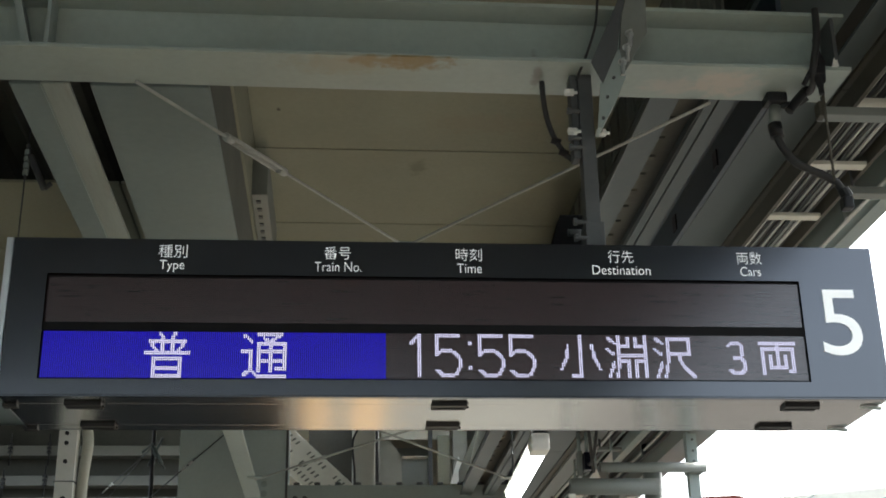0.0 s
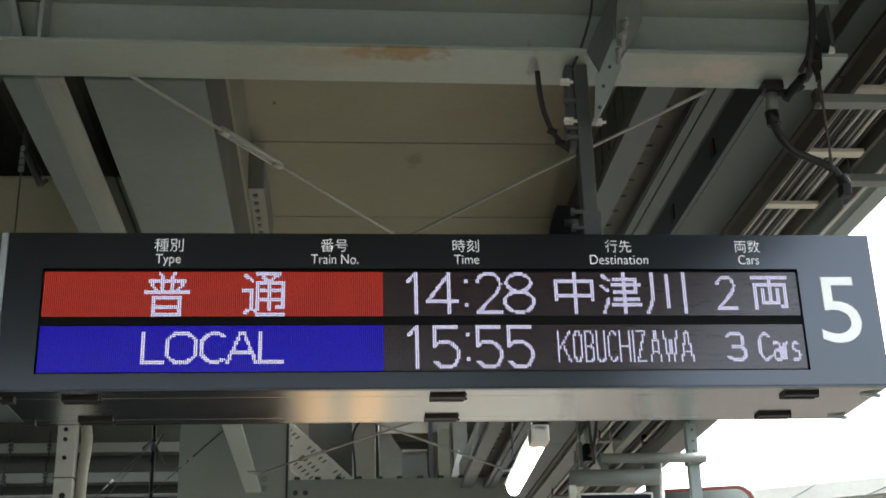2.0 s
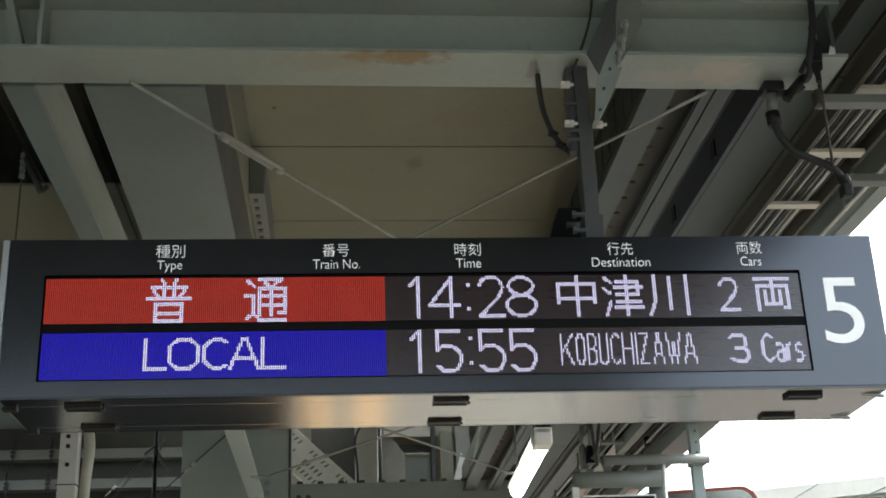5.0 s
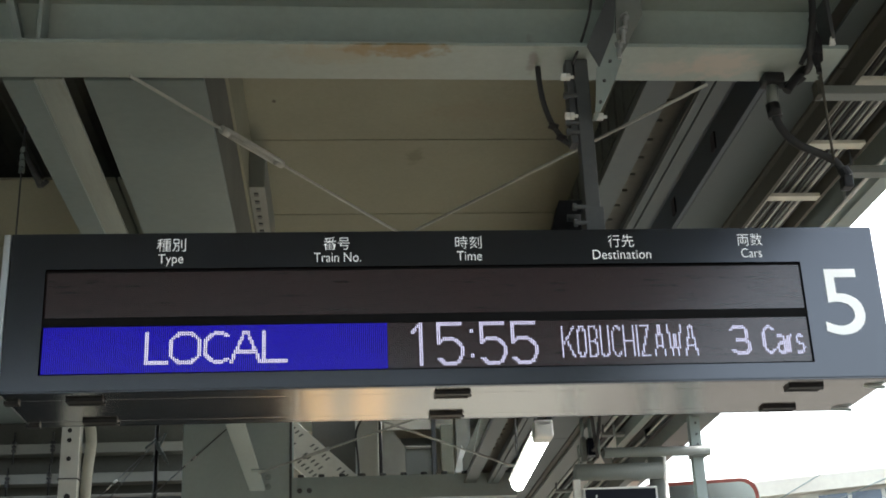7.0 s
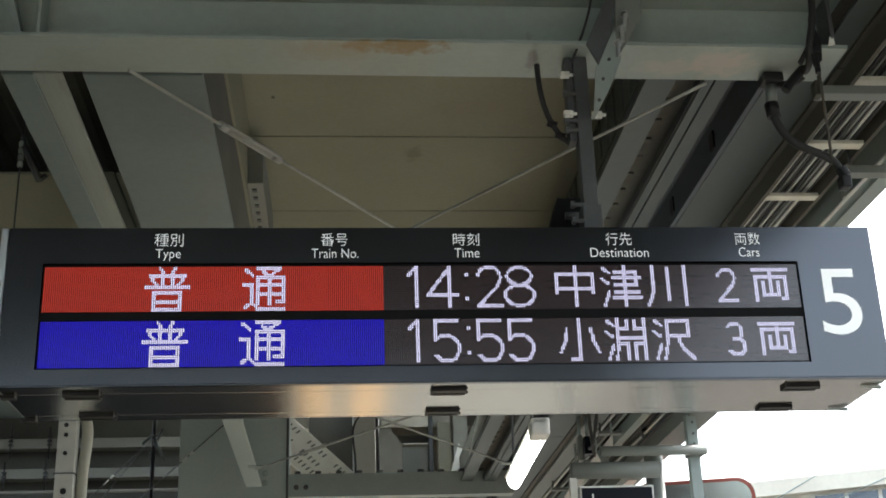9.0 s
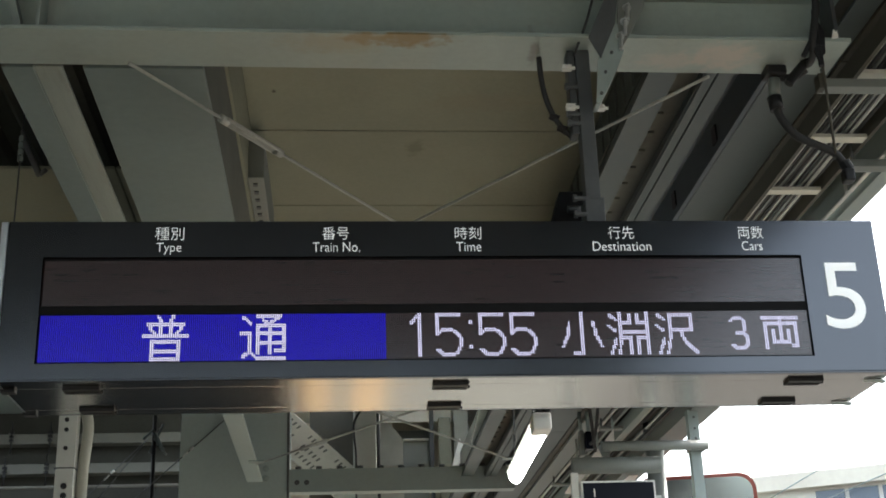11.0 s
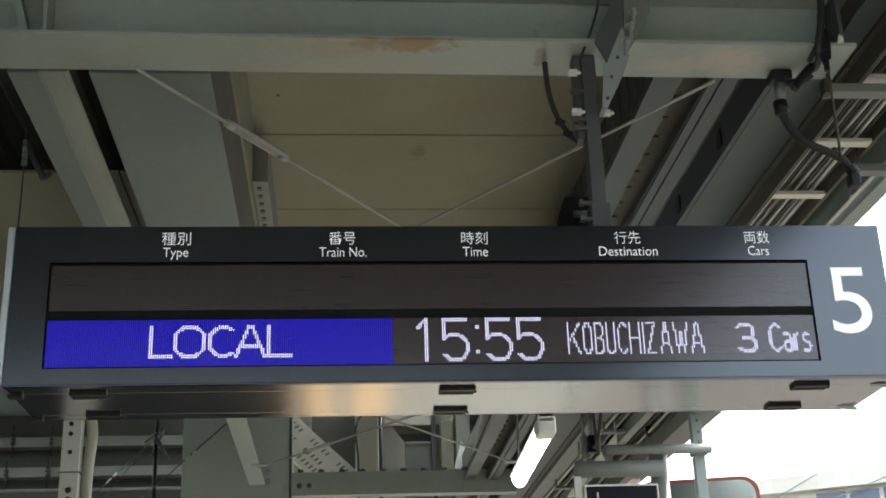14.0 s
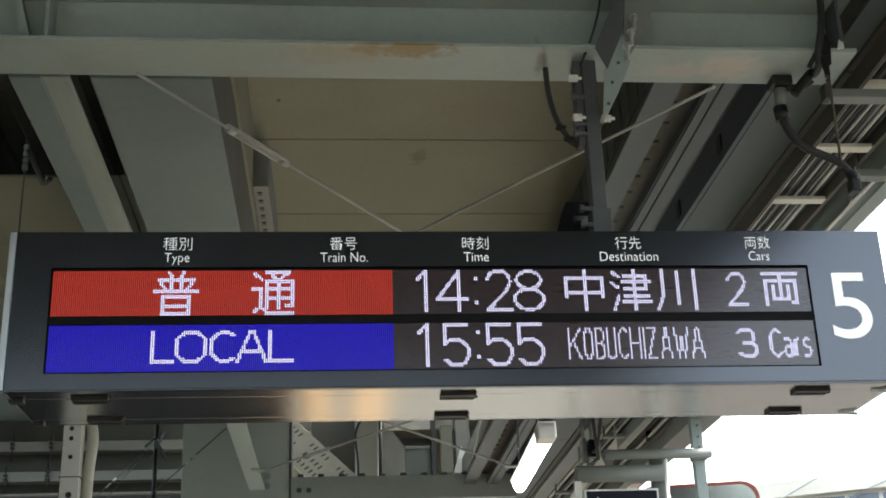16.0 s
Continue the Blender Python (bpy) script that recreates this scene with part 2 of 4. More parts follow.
def h_outline(c, z0, width, height, flange=0.014, web=0.010):
    """The outline of an H section, standing on z0, centred on c."""
    w, t, k = width / 2, flange, web / 2
    z1 = z0 + height
    return [(c - w, z0), (c + w, z0), (c + w, z0 + t), (c + k, z0 + t), (c + k, z1 - t), (c + w, z1 - t),
            (c + w, z1), (c - w, z1), (c - w, z1 - t), (c - k, z1 - t), (c - k, z0 + t), (c - w, z0 + t)]


def mesh_of(name, bm, mats):
    me = bpy.data.meshes.new(name)
    bm.to_mesh(me)
    bm.free()
    for m in mats if isinstance(mats, (list, tuple)) else [mats]:
        me.materials.append(m)
    return me


def part(name, bm, material, parent=None, label="", smooth=False):
    ob = new(name, mesh_of(name, bm, material))
    if smooth:
        for p in ob.data.polygons:
            p.use_smooth = len(p.vertices) <= 4
    if parent:
        ob.parent = parent
        ob.matrix_parent_inverse = parent.matrix_basis.inverted()
    if label:
        tagged(ob, label)
    return ob


def thing(name, at, label, category, group="", kind=""):
    ob = new(name)
    ob.matrix_basis = Matrix.Translation(at)
    ob.empty_display_size = 0.1
    return tagged(ob, label, category, group, kind)


def box_part(name, dims, material, parent=None, label="", bevel=0.0):
    bm = bmesh.new()
    add_box(bm, *dims, bevel=bevel)
    return part(name, bm, material, parent, label)


def rod_part(name, a, b, r, material, parent=None, label="", sides=10):
    bm = bmesh.new()
    add_rod(bm, a, b, r, sides)
    return part(name, bm, material, parent, label, smooth=True)


def cable_part(name, pts, r, material, parent=None, label=""):
    """A smooth round cable through a few points, as a mesh."""
    cu = bpy.data.curves.new(name, "CURVE")
    cu.dimensions, cu.bevel_depth, cu.bevel_resolution, cu.resolution_u, cu.use_fill_caps = "3D", r, 2, 8, True
    sp = cu.splines.new("NURBS")
    sp.points.add(len(pts) - 1)
    for p, q in zip(sp.points, pts):
        p.co = (*q, 1)
    sp.use_endpoint_u, sp.order_u = True, min(4, len(pts))
    tmp = bpy.data.objects.new(name, cu)
    scene.collection.objects.link(tmp)
    me = bpy.data.meshes.new_from_object(tmp.evaluated_get(bpy.context.evaluated_depsgraph_get()))
    bpy.data.objects.remove(tmp)
    me.materials.clear()
    me.materials.append(material)
    ob = new(name, me)
    if parent:
        ob.parent = parent
        ob.matrix_parent_inverse = parent.matrix_basis.inverted()
    if label:
        tagged(ob, label)
    return ob


def hex_bolt(bm, at, normal, r=0.014, h=0.012):
    at, normal = Vector(at), Vector(normal).normalized()
    add_rod(bm, at, at + normal * 0.003, r * 1.35, 12)
    add_rod(bm, at, at + normal * h, r, 6)
    add_rod(bm, at, at + normal * (h + 0.012), r * 0.5, 8)


def glyph_mesh(text, extrude=0.0, thin=0.0):
    """The flat mesh of a text in the built-in font, with its triangles."""
    cu = bpy.data.curves.new("text", "FONT")
    cu.body, cu.size, cu.extrude, cu.resolution_u = text, 1.0, extrude, 6
    cu.offset = -thin
    tmp = bpy.data.objects.new("text", cu)
    scene.collection.objects.link(tmp)
    me = bpy.data.meshes.new_from_object(tmp.evaluated_get(bpy.context.evaluated_depsgraph_get()))
    bpy.data.objects.remove(tmp)
    bpy.data.curves.remove(cu)
    return me


def arc(cx, cy, rx, ry, a0, a1, n=18):
    return [(cx + rx * math.cos(radians(a0 + (a1 - a0) * i / n)), cy + ry * math.sin(radians(a0 + (a1 - a0) * i / n))) for i in range(n + 1)]


# dot-matrix characters as thin strokes in a unit box
DROPS = [[(0.03, 0.97), (0.20, 0.83)], [(0, 0.68), (0.17, 0.55)], [(0.18, 0.35), (0.05, 0)]]
STROKES = {}
STROKES["1"] = [[(0, 0.80), (0.65, 0.96), (1, 1), (1, 0)]]
STROKES["2"] = [[(0, 0.82), (0.08, 0.91), (0.28, 1), (0.68, 1), (0.90, 0.90), (0.98, 0.72), (0.85, 0.52), (0, 0), (1, 0)]]
STROKES["3"] = [[(0.02, 0.90), (0.20, 1), (0.68, 1), (0.90, 0.88), (0.92, 0.66), (0.74, 0.53), (0.32, 0.53)],
                [(0.74, 0.53), (1, 0.36), (1, 0.14), (0.82, 0), (0.28, 0), (0.03, 0.10)]]
STROKES["4"] = [[(0.76, 0), (0.76, 1), (0, 0.27), (1, 0.27)]]
STROKES["5"] = [[(0.90, 1), (0, 1), (0, 0.52), (0.22, 0.61), (0.62, 0.62), (0.86, 0.52), (1, 0.36), (1, 0.22), (0.86, 0.06), (0.66, 0), (0.26, 0), (0.03, 0.12)]]
STROKES["8"] = [arc(0.5, 0.77, 0.42, 0.23, 0, 360, 28), arc(0.5, 0.27, 0.5, 0.27, 0, 360, 28)]
STROKES["L"] = [[(0, 1), (0, 0), (1, 0)]]
STROKES["O"] = [[(0.30, 1), (0.70, 1), (1, 0.78), (1, 0.22), (0.70, 0), (0.30, 0), (0, 0.22), (0, 0.78), (0.30, 1)]]
STROKES["C"] = [[(1, 0.90), (0.72, 1), (0.40, 1), (0, 0.75), (0, 0.25), (0.40, 0), (0.72, 0), (1, 0.10)]]
STROKES["A"] = [[(0, 0), (0.44, 1), (0.56, 1), (1, 0)], [(0.20, 0.34), (0.80, 0.34)]]
STROKES["K"] = [[(0, 1), (0, 0)], [(1, 1), (0.10, 0.42)], [(0.35, 0.58), (1, 0)]]
STROKES["B"] = [[(0, 0.52), (0.6, 0.52), (1, 0.40), (1, 0.10), (0.7, 0), (0, 0), (0, 1), (0.6, 1), (0.9, 0.88), (0.9, 0.64), (0.6, 0.52)]]
STROKES["U"] = [[(0, 1), (0, 0.12), (0.3, 0), (0.7, 0), (1, 0.12), (1, 1)]]
STROKES["H"] = [[(0, 1), (0, 0)], [(1, 1), (1, 0)], [(0, 0.5), (1, 0.5)]]
STROKES["I"] = [[(0.5, 1), (0.5, 0)]]
STROKES["Z"] = [[(0, 1), (1, 1), (0, 0), (1, 0)]]
STROKES["W"] = [[(0, 1), (0.28, 0), (0.5, 0.72), (0.72, 0), (1, 1)]]
STROKES["a"] = [[(0.1, 0.62), (0.75, 0.62), (1, 0.50), (1, 0)], [(1, 0.34), (0.25, 0.34), (0, 0.20), (0.25, 0), (1, 0)]]
STROKES["r"] = [[(0, 0.64), (0, 0)], [(0, 0.42), (0.5, 0.62), (1, 0.62)]]
STROKES["s"] = [[(1, 0.58), (0.75, 0.64), (0.25, 0.64), (0, 0.50), (0.25, 0.36), (0.75, 0.30), (1, 0.16), (0.75, 0), (0.2, 0), (0, 0.08)]]
STROKES["普"] = [[(0.32, 1), (0.37, 0.90), (0.37, 0.54)], [(0.67, 1), (0.62, 0.90), (0.62, 0.54)], [(0.06, 0.83), (0.94, 0.83)], [(0, 0.53), (1, 0.53)],
                 [(0.13, 0.73), (0.25, 0.60)], [(0.87, 0.73), (0.75, 0.60)], [(0.17, 0), (0.17, 0.40), (0.82, 0.40), (0.82, 0), (0.17, 0)], [(0.17, 0.20), (0.82, 0.20)]]
STROKES["通"] = [[(0.05, 0.96), (0.22, 0.82)], [(0, 0.58), (0.20, 0.58), (0.20, 0.16), (0.02, 0.02)], [(0.20, 0.16), (0.36, 0.01), (1, 0.01)],
                 [(0.36, 1), (0.92, 1), (0.68, 0.84)], [(0.50, 0.90), (0.68, 0.80)], [(0.36, 0.14), (0.36, 0.78), (0.98, 0.78), (0.98, 0.16), (0.82, 0.16)],
                 [(0.67, 0.78), (0.67, 0.14)], [(0.36, 0.57), (0.98, 0.57)], [(0.36, 0.36), (0.98, 0.36)]]
STROKES["中"] = [[(0.5, 1), (0.5, 0)], [(0, 0.32), (0, 0.82), (1, 0.82), (1, 0.32)], [(0, 0.42), (1, 0.42)]]
STROKES["津"] = DROPS + [[(0.62, 1), (0.62, 0)], [(0.32, 0.88), (0.92, 0.88), (0.92, 0.52), (0.32, 0.52)], [(0.28, 0.70), (1, 0.70)], [(0.34, 0.34), (0.95, 0.34)], [(0.30, 0.17), (1, 0.17)]]
STROKES["川"] = [[(0.14, 1), (0.16, 0.40), (0.10, 0.20), (0, 0)], [(0.56, 0.95), (0.56, 0.12)], [(1, 1), (1, 0)]]
STROKES["両"] = [[(0, 1), (1, 1)], [(0.07, 0), (0.07, 0.79), (0.95, 0.79), (0.95, 0.05), (0.83, 0.05)], [(0.51, 1), (0.51, 0.20)], [(0.29, 0.58), (0.29, 0.19), (0.74, 0.19), (0.74, 0.58)]]
STROKES["小"] = [[(0.5, 1), (0.5, 0.01), (0.30, 0.01)], [(0.18, 0.77), (0.14, 0.45), (0, 0.16)], [(0.80, 0.77), (0.86, 0.45), (1, 0.16)]]
STROKES["淵"] = DROPS + [[(0.32, 1), (0.32, 0.36), (0.26, 0)], [(1, 1), (1, 0)], [(0.32, 0.54), (1, 0.54)], [(0.54, 0.95), (0.54, 0.74), (0.32, 0.74)],
                         [(0.76, 0.95), (0.76, 0.74), (1, 0.74)], [(0.36, 0.37), (0.54, 0.37), (0.54, 0)], [(0.76, 0), (0.76, 0.37), (1, 0.37)]]
STROKES["沢"] = DROPS + [[(0.26, 0), (0.36, 0.40), (0.36, 0.97), (0.90, 0.97), (0.90, 0.58), (0.36, 0.58)], [(0.60, 0.58), (0.72, 0.28), (1, 0)]]
SPANS = {
    "LOCAL": ((0, 0.14), (0.177, 0.375), (0.42, 0.585), (0.605, 0.815), (0.84, 1)),
    "KOBUCHIZAWA": ((0, 0.086), (0.114, 0.172), (0.20, 0.258), (0.286, 0.343), (0.371, 0.429), (0.457, 0.53), (0.557, 0.557), (0.586, 0.643), (0.686, 0.757), (0.786, 0.886), (0.914, 1)),
    "Cars": ((0, 0.24), (0.34, 0.53), (0.63, 0.72), (0.82, 1)),
}


def stroked(word, cols, rows, radius):
    """A word in stroke characters as a grid of lit dots; row 0 is the top. Upright and level strokes keep to the dots."""
    edge = 1.0 if radius > 0.6 else 0.5
    gx, gy = np.meshgrid(np.arange(cols) + 0.5, rows - 0.5 - np.arange(rows))
    lit = np.zeros((rows, cols), bool)
    for c, (a, b) in zip(word, SPANS.get(word, ((0, 1),))):
        x0, x1 = (round(k * (cols - 2 * edge)) for k in (a, b))
        for line in STROKES[c]:
            pts = [[x0 + u * (x1 - x0), v * (rows - 2 * edge)] for u, v in line]
            for i in range(len(line) - 1):
                for axis in (0, 1):
                    if line[i][axis] == line[i + 1][axis]:
                        pts[i][axis] = pts[i + 1][axis] = round(pts[i][axis])
            for (ax, ay), (bx, by) in zip(pts, pts[1:]):
                ax, ay, dx, dy = ax + edge, ay + edge, bx - ax, by - ay
                k = np.clip(((gx - ax) * dx + (gy - ay) * dy) / max(dx * dx + dy * dy, 1e-9), 0, 1)
                lit |= np.hypot(gx - ax - k * dx, gy - ay - k * dy) < radius
    return lit


def lettering(name, text, x0, x1, z0, z1, y, material, parent, label=""):
    """Thin raised letters that fill the box x0..x1, z0..z1 on the plane y."""
    me = glyph_mesh(text, 0.5, 0.012 if len(text) > 1 else 0.0)
    v = np.array([p.co[:] for p in me.vertices])
    lo, hi = v.min(0), v.max(0)
    for p in me.vertices:
        u, w, d = p.co
        p.co = (x0 + (u - lo[0]) / (hi[0] - lo[0]) * (x1 - x0), y - 0.0012 - 0.001 * (d > 0), z0 + (w - lo[1]) / (hi[1] - lo[1]) * (z1 - z0))
    me.materials.clear()
    me.materials.append(material)
    ob = new(name, me)
    ob.parent = parent
    ob.matrix_parent_inverse = parent.matrix_basis.inverted()
    if label:
        tagged(ob, label)
    return ob

# ---- large structure ----
EDGE_X = 2.03


def build_setting():
    bm = bmesh.new()
    add_box(bm, -600, 600, -600, 900, -1.4, -1.1)
    tagged(part("ground", bm, M_GROUND), "stony brown railway ground beside the platform", "ground", kind="structure")
    bm = bmesh.new()
    add_box(bm, -4.5, 2.6, -14, 46, -1.1, 0.0, 0.02)
    tagged(part("platform", bm, M_PAVING), "beige paved station platform", "pavement", kind="structure")
    # unseen strips, added for the warm bands reflected in the sign's underside
    bm = bmesh.new()
    for i in range(180):
        y = -14 + i * 0.305
        for x in (-0.42, 0.14):
            add_box(bm, x, x + 0.30, y, y + 0.30, 0.0, 0.006)
            for k in range(4):
                add_box(bm, x + 0.02 + k * 0.07, x + 0.055 + k * 0.07, y + 0.02, y + 0.28, 0.006, 0.011)
    tagged(part("tactile_strip", bm, M_TACTILE), "two ochre tactile strips, added out of view for a warm reflection", "pavement", kind="structure")
    # roof: a ribbed dark deck, stopped short to leave a hidden daylight gap
    bm = bmesh.new()
    xs, z = np.arange(-6.0, EDGE_X + 0.01, 0.15), 4.90
    pts = []
    for i, x in enumerate(xs):
        up = 0.045 if i % 2 else 0.0
        pts += [(x, z + up), (x + 0.11, z + up)]
    outline = pts + [(p[0], p[1] + 0.01) for p in reversed(pts)]
    add_prism(bm, outline, "y", -7, 11.75)
    tagged(part("roof", bm, M_DECK), "dark ribbed steel roof deck of the platform canopy", "roof", kind="structure")
    # pale paint stands in for light here; the far length shades the platform
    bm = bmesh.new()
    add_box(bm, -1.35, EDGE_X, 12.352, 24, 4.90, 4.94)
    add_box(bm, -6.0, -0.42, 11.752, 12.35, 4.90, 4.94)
    tagged(part("roof_far", bm, M_STEEL_LIGHT), "flat soffit of the canopy further on, painted pale to brighten the bay", "roof", kind="structure")
    # unseen wall, added to keep daylight off the west side
    bm = bmesh.new()
    add_box(bm, -5.75, -5.55, -14, 13.4, -1.1, 4.9)
    tagged(part("wall_west", bm, M_STEEL), "plain grey wall out of view, added to block light from the west", "wall", kind="structure")
    # unseen dark wall, added so the sign's underside reflects dark on the left
    bm = bmesh.new()
    add_box(bm, -5.55, -0.44, 10.40, 10.55, 0.0, 2.5)
    tagged(part("wall_stair", bm, M_LOW_WALL), "dark low wall out of view, added for a dark reflection under the sign", "wall", kind="structure")
    # ceiling boards, each with its joints
    bm = bmesh.new()
    y = 4.585 - 0.91 * 1
    while y < 10.0:
        for x0, x1 in ((-0.425, 1.211),):
            add_box(bm, x0, x1, y + 0.005, y + 0.905, 4.285, 4.30, 0.0015)
        y += 0.91
    tagged(part("ceiling", bm, M_BOARD), "beige ceiling boards with thin dark joints", "ceiling", kind="structure")
    bm = bmesh.new()
    y = 5.93
    while y < 9.0:
        for x0, x1 in ((-3.85, -2.95), (-2.94, -2.04), (-2.03, -1.13), (-1.12, -0.44)):
            add_box(bm, x0, x1, y + 0.005, y + 0.905, 4.285, 4.30, 0.0015)
        y += 0.91
    tagged(part("ceiling_side", bm, M_BOARD), "beige ceiling boards beside a dark gap in the roof", "ceiling", kind="structure")


def build_beams():
    # transverse H beam that carries the sign
    beam = thing("roof_beam", (0.3, 3.38, 3.5), "grey painted steel H beam across the canopy with rust streaks", "steel beam")
    bm = bmesh.new()
    add_prism(bm, h_outline(3.386, 3.50, 0.205, 0.200, 0.012), "x", -4.2, 1.525)
    part("h_section", bm, M_BEAM, beam, "grey H section with rust and paler patches")
    # added strip that draws the highlight along the flange edge
    box_part("flange_lip", (-4.2, 1.525, 3.2815, 3.2832, 3.507, 3.512), M_STEEL, beam, "thin strip added for the highlight line on the flange")
    bm = bmesh.new()
    add_prism(bm, [(-0.985, 3.688), (-0.965, 3.688), (-0.918, 3.513), (-0.942, 3.513)], "y", 3.300, 3.376)
    part("stiffener", bm, M_STEEL, beam, "slanting stiffener plate")
    for x in (-0.878, 1.48):
        bm = bmesh.new()
        add_box(bm, x, x + 0.012, 3.287, 3.378, 3.513, 3.687, 0.002)
        part("stiffener", bm, M_STEEL if x < 0 else M_STEEL_DARK, beam)
    skew = Matrix.Translation((1.35, 3.386, 0)) @ pose(0, 0, 0, 0, 0, 0.62) @ Matrix.Translation((-1.35, -3.386, 0))
    for ob in beam.children:
        ob.data.transform(skew)
    # wide box girder, with a deep side up to the ceiling
    girder = thing("box_girder", (-0.6, 6, 3.5), "wide grey painted box girder along the canopy", "steel beam", "beams along the platform")
    box_part("bottom_plate", (-0.785, -0.425, 3.495, 7.9, 3.505, 3.525), M_PLATE, girder, "", 0.003)
    # dark roof paint on the sides stands for their shade
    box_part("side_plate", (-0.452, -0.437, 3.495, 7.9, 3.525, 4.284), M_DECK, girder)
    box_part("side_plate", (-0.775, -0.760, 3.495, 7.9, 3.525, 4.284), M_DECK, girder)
    box_part("upper_plate", (-0.436, -0.4245, 3.495, 7.9, 3.93, 4.283), M_BOARD, girder, "brownish upper plate", 0.001)
    box_part("end_flange", (-0.738, -0.616, 7.9, 10.14, 3.502, 3.524), M_COLUMN, girder, "", 0.003)
    side = thing("side_beam", (-0.98, 6, 3.5), "narrow grey steel beam beside the box girder", "steel beam", "beams along the platform")
    box_part("flange", (-1.027, -0.934, 3.495, 7.6, 3.505, 3.520), M_PLATE, side, "", 0.003)
    box_part("side_flange", (-0.931, -0.848, 3.495, 7.6, 3.509, 3.522), M_FLANGE, side, "paler flange with dirt streaks", 0.003)
    box_part("weld_seam", (-0.9340, -0.9315, 3.495, 7.6, 3.504, 3.515), M_STEEL, side)
    box_part("web", (-0.99, -0.98, 3.495, 7.6, 3.522, 3.74), M_EAVES, side)
    # purlins, sheets and the eaves box along the track side
    purlin = thing("purlin", (1.09, 9, 3.6), "slim grey purlin below a dark ribbed sheet", "steel beam", "purlins")
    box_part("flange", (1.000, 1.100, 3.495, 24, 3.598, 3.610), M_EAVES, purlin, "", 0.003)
    box_part("web", (1.045, 1.055, 3.495, 24, 3.610, 3.725), M_STEEL_DARK, purlin)
    sheet = thing("ribbed_sheet", (1.1, 9, 3.8), "dark brown ribbed steel sheet above the purlins", "steel sheet")
    box_part("upright_sheet", (1.217, 1.227, 3.495, 24, 3.735, 4.284), M_DECK, sheet)
    box_part("flat_sheet", (1.040, 1.30, 3.495, 24, 3.725, 3.735), M_DECK, sheet)
    for i in range(40):
        y = 3.55 + i * 0.16
        box_part("rib", (1.126, 1.190, y, y + 0.030, 3.716, 3.725), M_DECK, sheet)
        box_part("rib", (1.207, 1.217, y, y + 0.035, 3.74, 4.28), M_DECK, sheet)
    purlin = thing("purlin", (1.26, 9, 3.6), "grey purlin with two thin ribs below", "steel beam", "purlins")
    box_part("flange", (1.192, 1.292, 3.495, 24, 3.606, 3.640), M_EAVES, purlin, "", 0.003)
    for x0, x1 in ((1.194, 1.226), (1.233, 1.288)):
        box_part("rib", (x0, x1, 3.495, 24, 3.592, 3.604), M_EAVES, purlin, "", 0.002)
    eaves = thing("eaves_box", (1.5, 9, 3.6), "broad grey boxed eaves along the canopy edge", "eaves")
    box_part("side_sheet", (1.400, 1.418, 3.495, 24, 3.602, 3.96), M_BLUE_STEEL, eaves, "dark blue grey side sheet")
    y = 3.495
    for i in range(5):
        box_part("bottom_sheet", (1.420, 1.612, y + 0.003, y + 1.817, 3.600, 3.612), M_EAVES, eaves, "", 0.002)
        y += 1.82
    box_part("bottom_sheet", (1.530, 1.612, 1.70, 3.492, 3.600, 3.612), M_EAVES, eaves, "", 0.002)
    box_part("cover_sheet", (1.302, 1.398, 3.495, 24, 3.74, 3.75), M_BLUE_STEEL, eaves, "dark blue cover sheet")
    for i in range(14):
        y = 3.62 + i * 0.62
        box_part("clip", (1.393, 1.399, y, y + 0.05, 3.632, 3.70), M_BLACK, eaves)
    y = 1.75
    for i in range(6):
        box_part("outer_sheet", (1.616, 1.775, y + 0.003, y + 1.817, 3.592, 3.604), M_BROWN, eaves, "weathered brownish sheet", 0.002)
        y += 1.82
    box_part("back_sheet", (1.40, 1.75, 3.0, 24, 3.97, 3.99), M_STEEL, eaves)
    edge = thing("canopy_edge", (2.06, 9, 3.6), "pale grey fascia and gutter at the canopy edge", "fascia")
    box_part("fascia", (1.965, EDGE_X, 2.4, 6.2, 3.46, 3.78), M_STEEL, edge)
    # same fascia in dark brown, so the far stretch reads as shaded
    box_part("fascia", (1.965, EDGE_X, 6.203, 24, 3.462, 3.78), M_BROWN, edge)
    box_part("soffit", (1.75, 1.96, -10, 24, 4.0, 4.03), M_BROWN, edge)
    box_part("edge_sheet", (2.015, EDGE_X + 0.01, -10, 24, 3.781, 4.95), M_STEEL, edge)
    box_part("gutter", (2.000, 2.155, 5.6, 24, 3.29, 3.4585), M_POST, edge, "grey gutter")
    b = thing("louvre_box", (-0.38, 6, 4.2), "small grey louvred box on the girder side", "junction box")
    case = box_part("case", (-0.424, -0.352, 5.36, 6.25, 3.98, 4.18), M_POST, b, "", 0.004)
    for i in range(9):
        y = 5.42 + i * 0.09
        box_part("louvre", (-0.405, -0.385, y, y + 0.03, 3.974, 3.980), M_STEEL_DARK, case)


